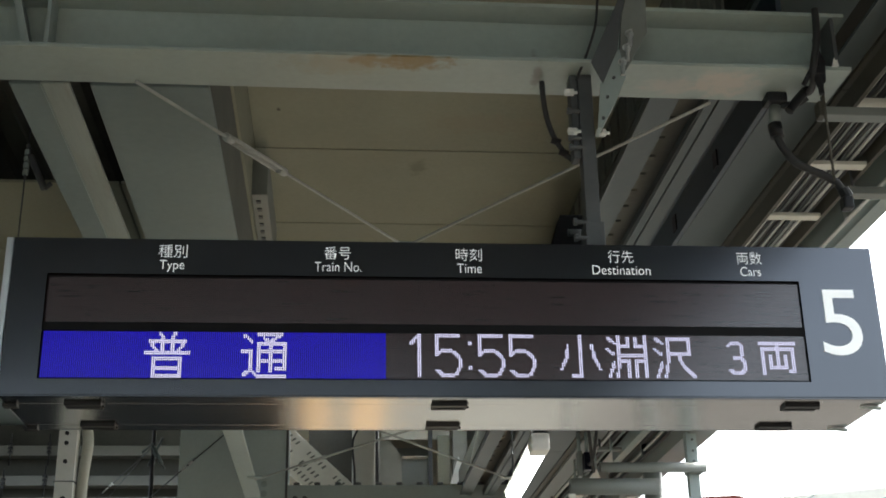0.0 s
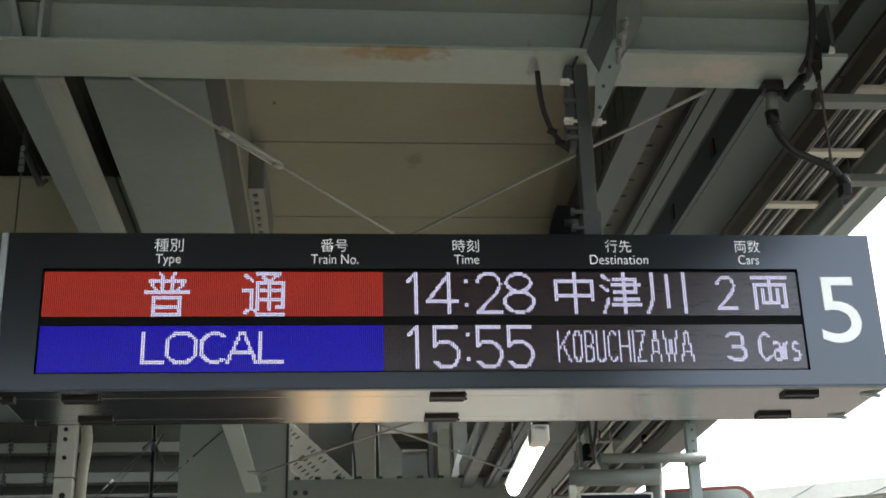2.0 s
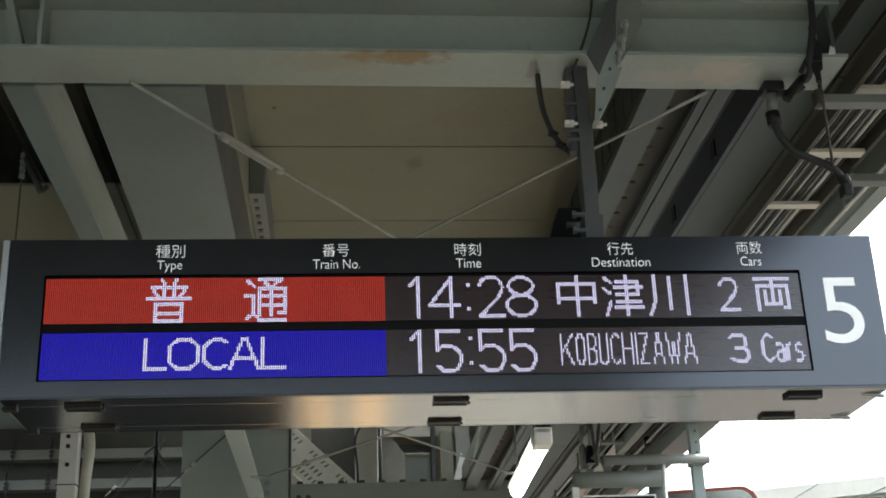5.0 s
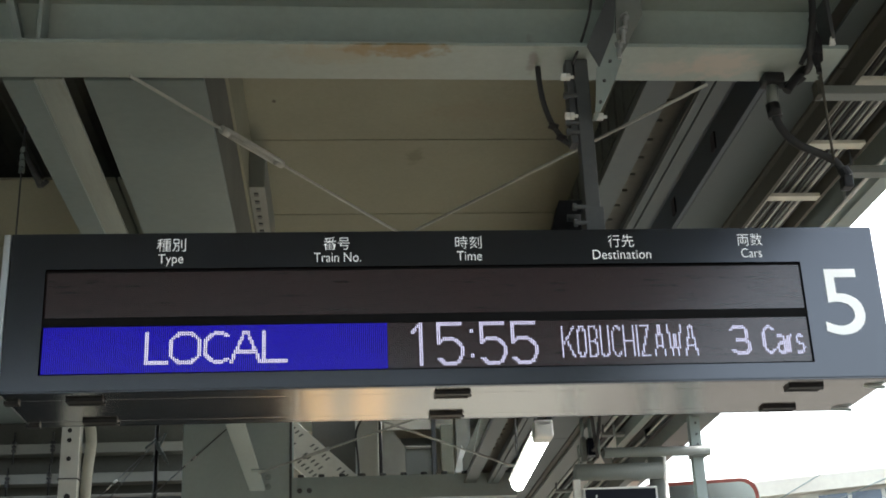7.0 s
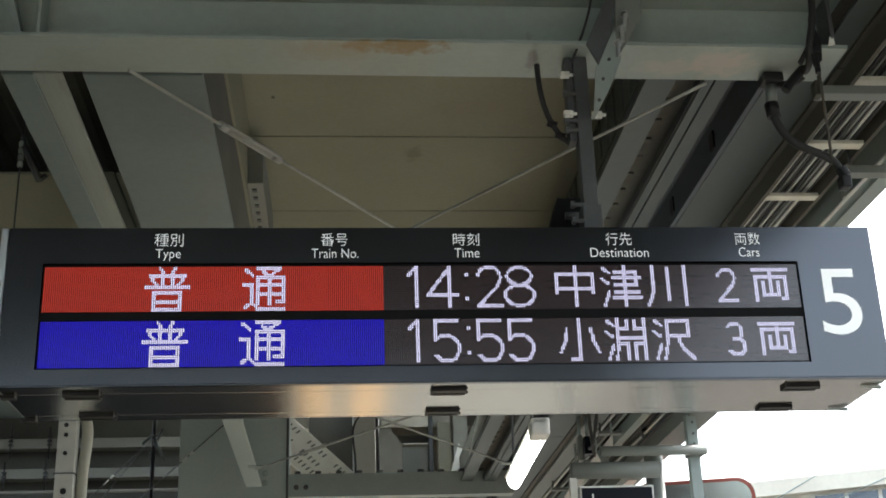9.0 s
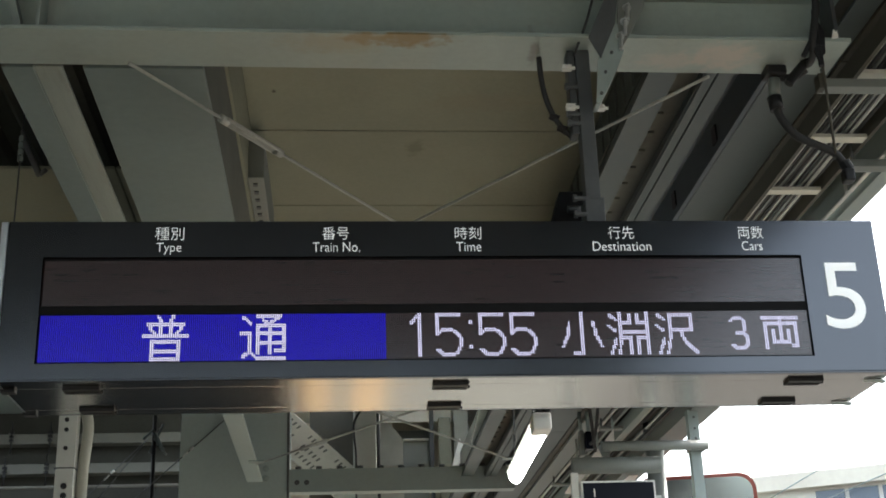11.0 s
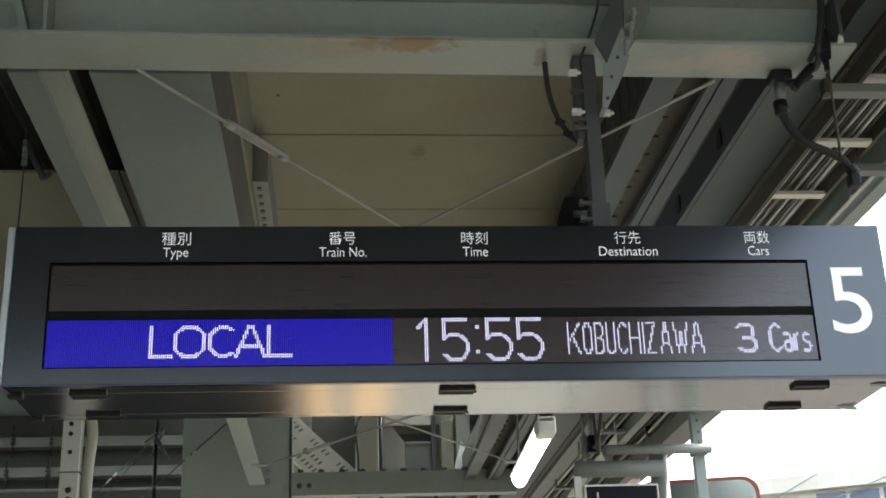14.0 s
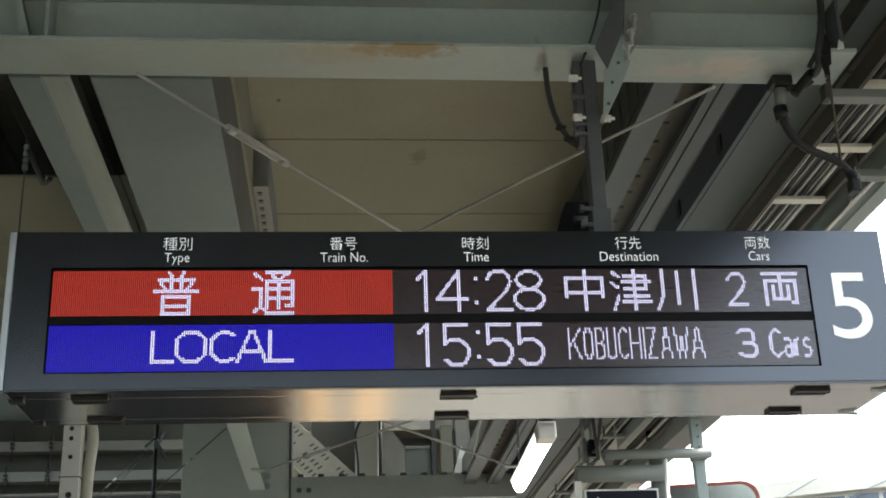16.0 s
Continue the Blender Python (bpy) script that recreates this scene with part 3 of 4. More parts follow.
def build_brace(a, b, r, turn, label):
    t = thing("brace_rod", a, label, "brace rod", "roof bracing rods")
    a, b = Vector(a), Vector(b)
    rod = rod_part("rod", a, b, r * 0.72, M_ROD, t)
    if turn:
        d = (b - a).normalized()
        c0, c1 = a + d * turn[0], a + d * turn[1]
        side = d.cross(Vector((0, 0, 1))).normalized()
        bm = bmesh.new()
        for s in (-1, 1):
            add_rod(bm, c0 + side * s * 0.014, c1 + side * s * 0.014, 0.0065, 8)
        for c in (c0, c1):
            add_rod(bm, c - d * 0.018, c + d * 0.018, 0.0145, 10)
        part("turnbuckle", bm, M_ROD, rod, "open-bodied turnbuckle", smooth=True)
    box_part("gusset", (b.x - 0.04, b.x + 0.04, b.y - 0.04, b.y + 0.04, b.z - 0.004, b.z + 0.004), M_STEEL, t)


# ---- the departure sign ----
SX0, SX1, SY0, SY1, SZ0, SZ1 = -0.905, 1.505, 3.300, 3.688, 2.478, 2.925
WX0, WX1, WZ0, WZ1 = -0.807, 1.282, 2.5245, 2.8200
PITCH = 0.128 / 24
COLS = 390
LED_X0 = WX0 + 0.5 * ((WX1 - WX0) - COLS * PITCH)
ROW_TOP = (2.8120, 2.6575)


def col(x):
    return int(round((x - LED_X0) / PITCH))


def led_page(field, items, top):
    """Codes per dot: 0 dark, 1 white, 2 field colour. items: text, x0, x1, z0, z1."""
    g = np.zeros((24, COLS), int)
    if field:
        g[:, : col(0.108)] = field
    for text, x0, x1, z0, z1 in items:
        c0, c1 = col(x0), col(x1)
        r0, r1 = int(round((top - z1) / PITCH)), int(round((top - z0) / PITCH))
        r0, r1 = max(0, r0), min(24, r1)
        if text == ":":
            for r in (r0, r1 - 2):
                g[r:r + 2, c0:c0 + 2] = 1
            continue
        g[r0:r1, c0:c1][stroked(text, c1 - c0, r1 - r0, 0.54 if len(text) > 5 else 0.62 if text == "Cars" else 0.88)] = 1
    return g


def led_strip_mesh(front, back):
    """One line of dots: its page to the front (-y), its other page to the back."""
    bm = bmesh.new()
    half, d = PITCH * 0.49, 0.0009
    add_box(bm, LED_X0, LED_X0 + COLS * PITCH, -d, d, -half, half)
    for line, s in ((front, -1), (back, 1)):
        y, w = s * (d + 0.0004), PITCH * 0.44
        for c in range(COLS):
            k = line[c]
            x = LED_X0 + (c + 0.5) * PITCH
            if s > 0 or k != 9:
                ww, hh = (w, w) if k == 0 else (PITCH * 0.36, PITCH * 0.42) if k == 1 else (PITCH * 0.36, PITCH * 0.49)
                q = [(x - ww, -hh), (x + ww, -hh), (x + ww, hh), (x - ww, hh)]
                if s > 0:
                    q.reverse()
                f = bm.faces.new([bm.verts.new((u, y, v)) for u, v in q])
                f.material_index = {0: 4, 1: 1, 2: 2, 3: 3}[k]
    return mesh_of("led_strip", bm, [M_STRIP, M_LED_WHITE, M_LED_RED, M_LED_BLUE, M_LED_OFF])


STRIPS = ([], [])


def build_sign():
    s = thing("departure_sign", ((SX0 + SX1) / 2, 3.48, SZ0), "dark grey hanging departure board with two lit LED rows", "departure board")
    # front bezel in four pieces round the window, one mesh
    bm = bmesh.new()
    outer = [(SX0, SZ0), (SX1, SZ0), (SX1, SZ1), (SX0, SZ1)]
    inner = [(WX0, WZ0), (WX1, WZ0), (WX1, WZ1), (WX0, WZ1)]
    o = [bm.verts.new((x, SY0, z)) for x, z in outer]
    i = [bm.verts.new((x, SY0, z)) for x, z in inner]
    j = [bm.verts.new((x, SY0 + 0.012, z)) for x, z in inner]
    k = [bm.verts.new((x, SY0 + 0.02, z)) for x, z in outer]
    for n in range(4):
        m = (n + 1) % 4
        bm.faces.new((o[n], o[m], i[m], i[n]))
        bm.faces.new((i[n], i[m], j[m], j[n]))
        bm.faces.new((k[n], k[m], o[m], o[n]))
    bmesh.ops.recalc_face_normals(bm, faces=bm.faces[:])
    corner = [e for e in bm.edges if {v for v in e.verts} <= set(o)]
    bmesh.ops.bevel(bm, geom=corner, offset=0.004, segments=2, affect="EDGES")
    part("bezel", bm, M_HOUSING, s, "dark grey painted front bezel")
    box_part("back_plate", (WX0 - 0.02, WX1 + 0.02, SY0 + 0.0125, SY0 + 0.020, WZ0 - 0.02, WZ1 + 0.02), M_MATT, s, "black plate behind the dots")
    box_part("divider", (WX0, WX1, SY0 + 0.0045, SY0 + 0.0122, 2.6585, 2.6828), M_MATT, s, "black bar between the rows")
    box_part("rear_bezel", (SX0, SX1, SY1 - 0.02, SY1, SZ0 + 0.002, SZ1), M_HOUSING, s, "", 0.004)
    box_part("top_panel", (SX0 + 0.002, SX1 - 0.002, SY0 + 0.02, SY1 - 0.02, SZ1 - 0.012, SZ1 - 0.002), M_HOUSING, s)
    for x0, x1 in ((SX0 - 0.004, SX0 + 0.004), (SX1 - 0.006, SX1 + 0.002)):
        box_part("end_panel", (x0, x1, SY0 + 0.021, SY1 - 0.021, SZ0 + 0.004, SZ1 - 0.012), M_ALU, s, "bright metal end panel")
    box_part("edge_trim", (SX0 - 0.020, SX0 - 0.001, SY0 + 0.001, SY0 + 0.03, SZ0 + 0.004, SZ1 - 0.001), M_ALU, s, "bright metal edge trim", 0.002)
    # underside: three brushed sheets with seams
    for y0, y1 in ((SY0 + 0.0205, 3.382), (3.385, 3.616), (3.619, SY1 - 0.0205)):
        box_part("underside_sheet", (SX0 + 0.004, SX1 - 0.007, y0, y1, SZ0 + 0.001, SZ0 + 0.006), M_STAINLESS, s, "brushed stainless underside sheet", 0.0008)
    for x0, x1 in ((-0.745, -0.648), (0.237, 0.333), (1.223, 1.322)):
        for y0, y1 in ((3.361, 3.413), (3.596, 3.646)):
            bm = bmesh.new()
            add_box(bm, x0, x1, y0, y1, SZ0 - 0.008, SZ0 + 0.002, 0.002)
            add_box(bm, x0 + 0.005, x1 - 0.005, y0 + 0.028, y0 + 0.034, SZ0 - 0.0105, SZ0 - 0.007)
            add_rod(bm, (x1, (y0 + y1) / 2, SZ0 - 0.005), (x1 + 0.006, (y0 + y1) / 2, SZ0 - 0.005), 0.004, 8)
            part("latch", bm, M_BLACK, s, "black hinged latch")
    for x in (SX1 - 0.03,):
        for y in (3.378, 3.633):
            bm = bmesh.new()
            add_prism(bm, [(x - 0.03, SZ0 - 0.002), (x + 0.03, SZ0 - 0.002), (x + 0.03, SZ0 - 0.010)], "y", y, y + 0.015)
            part("corner_bracket", bm, M_STEEL, s)
    for y in (3.378, 3.633):
        bm = bmesh.new()
        add_box(bm, SX0 - 0.004, SX0 + 0.034, y, y + 0.030, SZ0 - 0.008, SZ0 + 0.001, 0.002)
        part("corner_bracket", bm, M_BLACK, s)
    for x in (-0.66, 0.33, 0.42):
        bm = bmesh.new()
        bmesh.ops.create_uvsphere(bm, u_segments=10, v_segments=6, radius=0.008, matrix=Matrix.Translation((x, SY0 + 0.05, SZ1)))
        part("cap_screw", bm, M_BLACK, s, smooth=True)
    # headings
    heads = (("種別", "Type", -0.514, -0.436, -0.509, -0.442), ("番号", "Train No.", -0.061, 0.012, -0.087, 0.042),
             ("時刻", "Time", 0.305, 0.378, 0.308, 0.377), ("行先", "Destination", 0.736, 0.809, 0.690, 0.855),
             ("両数", "Cars", 1.108, 1.180, 1.115, 1.174))
    for jp, en, a, b, c, d in heads:
        lettering("heading", jp, a, b, 2.869, 2.906, SY0, M_LETTER, s, "small white heading")
        low = 2.8265 if en == "Type" else 2.8335
        lettering("heading", en, c, d, low, 2.8605, SY0, M_LETTER, s, "small white heading")
    lettering("platform_numeral", "5", 1.330, 1.446, 2.601, 2.795, SY0, M_NUMERAL, s, "large white numeral")
    # LED pages
    up = [("普", -0.534, -0.413, 2.684, 2.810), ("通", -0.276, -0.156, 2.684, 2.810), ("1", 0.175, 0.207, 2.688, 2.810), ("4", 0.228, 0.317, 2.688, 2.810),
          (":", 0.336, 0.347, 2.710, 2.789), ("2", 0.364, 0.439, 2.688, 2.810), ("8", 0.442, 0.531, 2.688, 2.810),
          ("中", 0.585, 0.697, 2.688, 2.810), ("津", 0.710, 0.830, 2.688, 2.810), ("川", 0.841, 0.960, 2.688, 2.810),
          ("2", 1.041, 1.104, 2.700, 2.801), ("両", 1.142, 1.252, 2.700, 2.800)]
    time_low = [("1", 0.175, 0.207, 2.534, 2.656), ("5", 0.244, 0.317, 2.534, 2.656), (":", 0.336, 0.347, 2.556, 2.636),
                ("5", 0.362, 0.436, 2.534, 2.656), ("5", 0.448, 0.522, 2.534, 2.656)]
    jp = [("普", -0.536, -0.415, 2.530, 2.656), ("通", -0.278, -0.157, 2.530, 2.656), *time_low,
          ("小", 0.582, 0.703, 2.534, 2.656), ("淵", 0.713, 0.832, 2.534, 2.656), ("沢", 0.843, 0.963, 2.534, 2.656),
          ("3", 1.052, 1.108, 2.545, 2.643), ("両", 1.142, 1.252, 2.543, 2.643)]
    en = [("LOCAL", -0.534, -0.157, 2.549, 2.640), *time_low, ("KOBUCHIZAWA", 0.583, 0.961, 2.550, 2.640), ("3", 1.054, 1.110, 2.550, 2.638), ("Cars", 1.143, 1.268, 2.550, 2.638)]
    off = np.zeros((24, COLS), int)
    pages = ((led_page(2, up, ROW_TOP[0]), off), (led_page(3, jp, ROW_TOP[1]), led_page(3, en, ROW_TOP[1])))
    for n, (front, back) in enumerate(pages):
        for r in range(24):
            z = ROW_TOP[n] - (r + 0.5) * PITCH
            ob = new("led_strip", led_strip_mesh(front[r], back[r]))
            ob.parent = s
            ob.matrix_parent_inverse = s.matrix_basis.inverted()
            STRIPS[n].append((ob, z))
    return s


def build_hanger():
    h = thing("hanger_pole", (0.735, 3.47, SZ1), "dark square steel pole with bolted clamps holding the sign", "sign hanger")
    box_part("pole", (0.692, 0.735, 3.345, 3.397, 2.955, 3.498), M_STEEL_DARK, h, "", 0.004)
    bm = bmesh.new()
    add_box(bm, 0.676, 0.757, 3.325, 3.43, SZ1 - 0.002, SZ1 + 0.008, 0.002)
    add_box(bm, 0.686, 0.742, 3.335, 3.407, SZ1 + 0.008, SZ1 + 0.085, 0.004)
    part("foot", bm, M_STEEL_DARK, h, "dark foot bracket on the sign")
    for x, z in ((0.664, 3.427), (0.667, 3.297), (0.753, 3.294)):
        bm = bmesh.new()
        add_rod(bm, (x - 0.016, 3.33, z), (x - 0.003, 3.33, z), 0.0125, 6)
        add_rod(bm, (x - 0.001, 3.33, z), (x + 0.010, 3.33, z), 0.0125, 6)
        add_rod(bm, (x - 0.018, 3.33, z), (x + 0.022, 3.33, z), 0.005, 8)
        part("bolt", bm, M_WHITE, h, "bright zinc bolt")
    for z in (3.37, 3.28, 3.25, 3.01, 2.96):
        bm = bmesh.new()
        add_rod(bm, (0.653, 3.34, z), (0.692, 3.34, z), 0.007, 8)
        add_rod(bm, (0.653, 3.34, z), (0.663, 3.34, z), 0.012, 6)
        part("stud", bm, M_STEEL_DARK, h)
    box_part("side_plate", (0.668, 0.6895, 3.35, 3.40, 3.22, 3.498), M_STEEL_DARK, h, "", 0.003)
    bm = bmesh.new()
    add_prism(bm, [(0.809, 3.546), (0.743, 3.421), (0.728, 3.280), (0.741, 3.280), (0.790, 3.374), (0.822, 3.450)], "y", 3.268, 3.276)
    add_prism(bm, [(0.728, 3.280), (0.741, 3.280), (0.790, 3.374), (0.784, 3.378), (0.738, 3.290)], "y", 3.276, 3.33)
    bracket = part("angle_bracket", bm, M_STEEL, h, "grey angled bracket")
    for x, z in ((0.785, 3.445), (0.762, 3.380), (0.745, 3.310)):
        bm = bmesh.new()
        add_rod(bm, (x, 3.264, z), (x, 3.270, z), 0.005, 10)
        part("hole", bm, M_STEEL_DARK, bracket)
    bm = bmesh.new()
    add_prism(bm, [(0.803, 3.543), (0.751, 3.424), (0.732, 3.465), (0.719, 3.494), (0.792, 3.66), (0.850, 3.80), (0.862, 3.80), (0.821, 3.66)], "y", 3.262, 3.267)
    part("clamp_plate", bm, M_STEEL_DARK, h, "dark clamp plate over the beam")
    bm = bmesh.new()
    add_prism(bm, [(0.812, 3.547), (0.800, 3.470), (0.812, 3.455), (0.840, 3.499), (0.898, 3.607), (0.905, 3.80), (0.864, 3.80), (0.823, 3.66)], "y", 3.270, 3.278)
    splice = part("splice_plate", bm, M_POST, h)
    for x, z in ((0.843, 3.598), (0.832, 3.550), (0.815, 3.500)):
        bm = bmesh.new()
        hex_bolt(bm, (x, 3.270, z), (0, -1, 0), 0.010)
        add_rod(bm, (x - 0.004, 3.258, z - 0.05), (x, 3.258, z), 0.0065, 8)
        part("bolt", bm, M_GALV, splice)
    g = thing("cable_gland_box", (0.66, 3.52, SZ1), "dark cable entry box on top of the sign", "junction box")
    bm = bmesh.new()
    add_prism(bm, [(0.604, 2.925), (0.712, 2.925), (0.716, 3.10), (0.645, 3.10), (0.622, 3.02)], "y", 3.50, 3.58)
    part("case", bm, M_MATT, g)
    for z in (2.97, 3.03):
        rod_part("stud", (0.66, 3.47, z), (0.70, 3.47, z), 0.012, M_STEEL_DARK, g, sides=8)


def build_cables():
    c = thing("power_cable", (0.6, 3.42, 3.4), "thin black cable looping from beam to sign pole", "cable", "cables at the beam")
    cable_part("lead", [(0.592, 3.40, 3.52), (0.592, 3.40, 3.43), (0.604, 3.40, 3.34), (0.640, 3.405, 3.268), (0.680, 3.40, 3.23)], 0.0085, M_RUBBER, c)
    cable_part("lead", [(0.640, 3.41, 3.275), (0.655, 3.42, 3.25), (0.68, 3.40, 3.245)], 0.0075, M_RUBBER, c)
    for z, x in ((3.300, 0.626), (3.262, 0.648)):
        bm = bmesh.new()
        add_rod(bm, (x - 0.012, 3.404, z + 0.006), (x + 0.014, 3.404, z - 0.006), 0.0115, 10)
        part("cable_tie", bm, M_BLACK, c)
    c = thing("thin_wire", (0.76, 3.27, 3.6), "thin black wire over the beam", "cable", "cables at the beam")
    cable_part("lead", [(0.760, 3.275, 3.80), (0.752, 3.275, 3.66), (0.735, 3.275, 3.60), (0.713, 3.275, 3.53), (0.685, 3.33, 3.47)], 0.004, M_RUBBER, c)
    c = thing("flexible_conduit", (1.33, 3.45, 3.4), "thick black flexible conduit curving down with a grey gland", "conduit", "cables at the beam")
    cable_part("hose", [(1.325, 3.45, 3.385), (1.332, 3.45, 3.345), (1.350, 3.45, 3.300), (1.385, 3.45, 3.258), (1.440, 3.45, 3.235), (1.490, 3.45, 3.212), (1.513, 3.45, 3.190), (1.530, 3.45, 3.13)], 0.0130, M_RUBBER, c)
    bm = bmesh.new()
    add_rod(bm, (1.332, 3.45, 3.352), (1.328, 3.45, 3.398), 0.022, 12)
    part("gland", bm, M_BLACK, c, smooth=True)
    rod_part("sleeve", (1.330, 3.45, 3.398), (1.336, 3.45, 3.46), 0.018, M_POST, c, sides=14)
    bm = bmesh.new()
    add_box(bm, 1.306, 1.370, 3.42, 3.48, 3.466, 3.497, 0.006)
    part("junction", bm, M_BLACK, c)
    cable_part("tail", [(1.345, 3.46, 3.48), (1.375, 3.45, 3.455), (1.40, 3.43, 3.455), (1.425, 3.41, 3.475)], 0.013, M_RUBBER, c)
    bm = bmesh.new()
    add_box(bm, 1.508, 1.540, 3.43, 3.47, 3.110, 3.150, 0.006)
    add_rod(bm, (1.530, 3.45, 3.150), (1.518, 3.45, 3.178), 0.019, 12)
    part("end_fitting", bm, M_BLACK, c, "dark end fitting")
    cable_part("splice_sleeve", [(1.360, 3.40, 3.418), (1.385, 3.40, 3.452), (1.410, 3.40, 3.478), (1.434, 3.40, 3.503)], 0.015, M_BLACK, c, "taped cable splice")
    cable_part("tail", [(1.430, 3.40, 3.485), (1.410, 3.30, 3.450), (1.392, 3.265, 3.475), (1.408, 3.262, 3.54), (1.425, 3.262, 3.60), (1.428, 3.262, 3.70)], 0.011, M_RUBBER, c)
    c = thing("beam_clamp", (1.42, 3.4, 3.5), "black wire clamp with a white tag on the beam end", "clamp")
    bm = bmesh.new()
    add_rod(bm, (1.418, 3.275, 3.41), (1.420, 3.275, 3.60), 0.009, 8)
    add_prism(bm, [(1.395, 3.49), (1.420, 3.575), (1.440, 3.52), (1.433, 3.45), (1.408, 3.43)], "y", 3.268, 3.276)
    add_box(bm, 1.406, 1.434, 3.262, 3.284, 3.475, 3.495, 0.003)
    add_rod(bm, (1.40, 3.275, 3.50), (1.372, 3.29, 3.45), 0.008, 8)
    part("body", bm, M_BLACK, c)
    bm = bmesh.new()
    add_prism(bm, [(1.462, 3.505), (1.482, 3.507), (1.480, 3.530), (1.475, 3.524), (1.470, 3.535)], "y", 3.27, 3.278)
    part("tag", bm, M_WHITE, c, "small white tag")
    rod_part("rod", (1.432, 3.30, 3.46), (1.495, 3.45, 3.19), 0.0045, M_BROWN, c, "rusty tie rod")
    bm = bmesh.new()
    add_box(bm, 1.440, 1.462, 3.36, 3.40, 3.385, 3.435, 0.004)
    part("rod_anchor", bm, M_BROWN, c, "rusty anchor block")


def build_rack():
    r = thing("cable_rack", (1.8, 6, 3.5), "ladder-type cable rack full of dark and bright cables", "cable rack")
    for x in (1.606, 1.822):
        box_part("rail", (x, x + 0.014, 1.6, 6.4, 3.485, 3.555), M_BROWN, r)
    y = 2.08
    for _ in range(10):
        box_part("rung", (1.620, 1.822, y, y + 0.046, 3.485, 3.500), M_CREAM, r, "", 0.002)
        y += 0.457
    rng = random.Random(4)
    for i in range(11):
        x = 1.648 + i * 0.0150
        mat = M_STEEL_LIGHT if i in (0, 5, 9) else (M_POST if i in (2, 7) else M_RUBBER)
        pts = [(x + rng.uniform(-0.006, 0.006), yy, 3.516 + rng.uniform(0, 0.012)) for yy in np.arange(1.6, 6.8, 0.85)]
        cable_part("cable", pts, rng.uniform(0.0045, 0.0075), mat, r)
    for x0, y in ((1.476, 3.43), (1.80, 4.02), (1.60, 6.2)):
        box_part("bracket", (x0, 2.03, y, y + 0.05, 3.425, 3.455), M_POST, r, "grey support arm", 0.003)
        rod_part("drop_rod", (x0 + 0.02, y + 0.025, 3.43), (x0 + 0.02, y + 0.025, 3.60), 0.006, M_STEEL_DARK, r)


    e = thing("eaves_pipe", (1.955, 6, 3.5), "thin pale pipe along the canopy edge", "pipe")
    rod_part("pipe", (1.955, 2.0, 3.50), (1.955, 6.4, 3.50), 0.008, M_WHITE, e)
    for y in (4.40, 5.8):
        box_part("clip", (1.940, 1.970, y, y + 0.03, 3.500, 3.62), M_GALV, e)


def build_lamp():
    l = thing("batten_lamp", (0.86, 5.9, 2.8), "lit fluorescent batten hung along the platform", "ceiling lamp")
    x0, x1, y0, y1 = 0.805, 0.879, 5.16, 6.37
    bm = bmesh.new()
    add_prism(bm, [(x0, 2.813), (x0 + 0.02, 2.826), (x1 - 0.02, 2.826), (x1, 2.813), (x1 - 0.01, 2.806), (x0 + 0.01, 2.806)], "y", y0, y1)
    part("housing", bm, M_WHITE, l)
    bm = bmesh.new()
    n = 10
    out = [(x0 + 0.012 + (x1 - x0) * (0.5 - 0.5 * math.cos(math.pi * i / n)), 2.806 - 0.050 * math.sin(math.pi * i / n)) for i in range(n + 1)]
    add_prism(bm, out, "y", y0 + 0.129, y1)
    part("diffuser", bm, M_TUBE, l, "glowing white diffuser", smooth=False)
    bm = bmesh.new()
    add_box(bm, x0 - 0.002, x1 + 0.002, y0, y0 + 0.128, 2.755, 2.829, 0.010)
    part("end_cap", bm, M_WHITE, l)
    for y in (5.55, 6.35):
        rod_part("hanger_rod", (0.855, y, 2.822), (0.855, y, 3.62), 0.006, M_STEEL_DARK, l)
        box_part("hanger_arm", (0.815, 1.01, y - 0.02, y + 0.02, 3.612, 3.632), M_STEEL, l)
    # it hangs a little askew
    skew = Matrix.Translation((0.842, 5.83, 0)) @ pose(0, 0, 0, 0, 0, -1.6) @ Matrix.Translation((-0.842, -5.83, 0))
    for ob in l.children:
        ob.data.transform(skew)


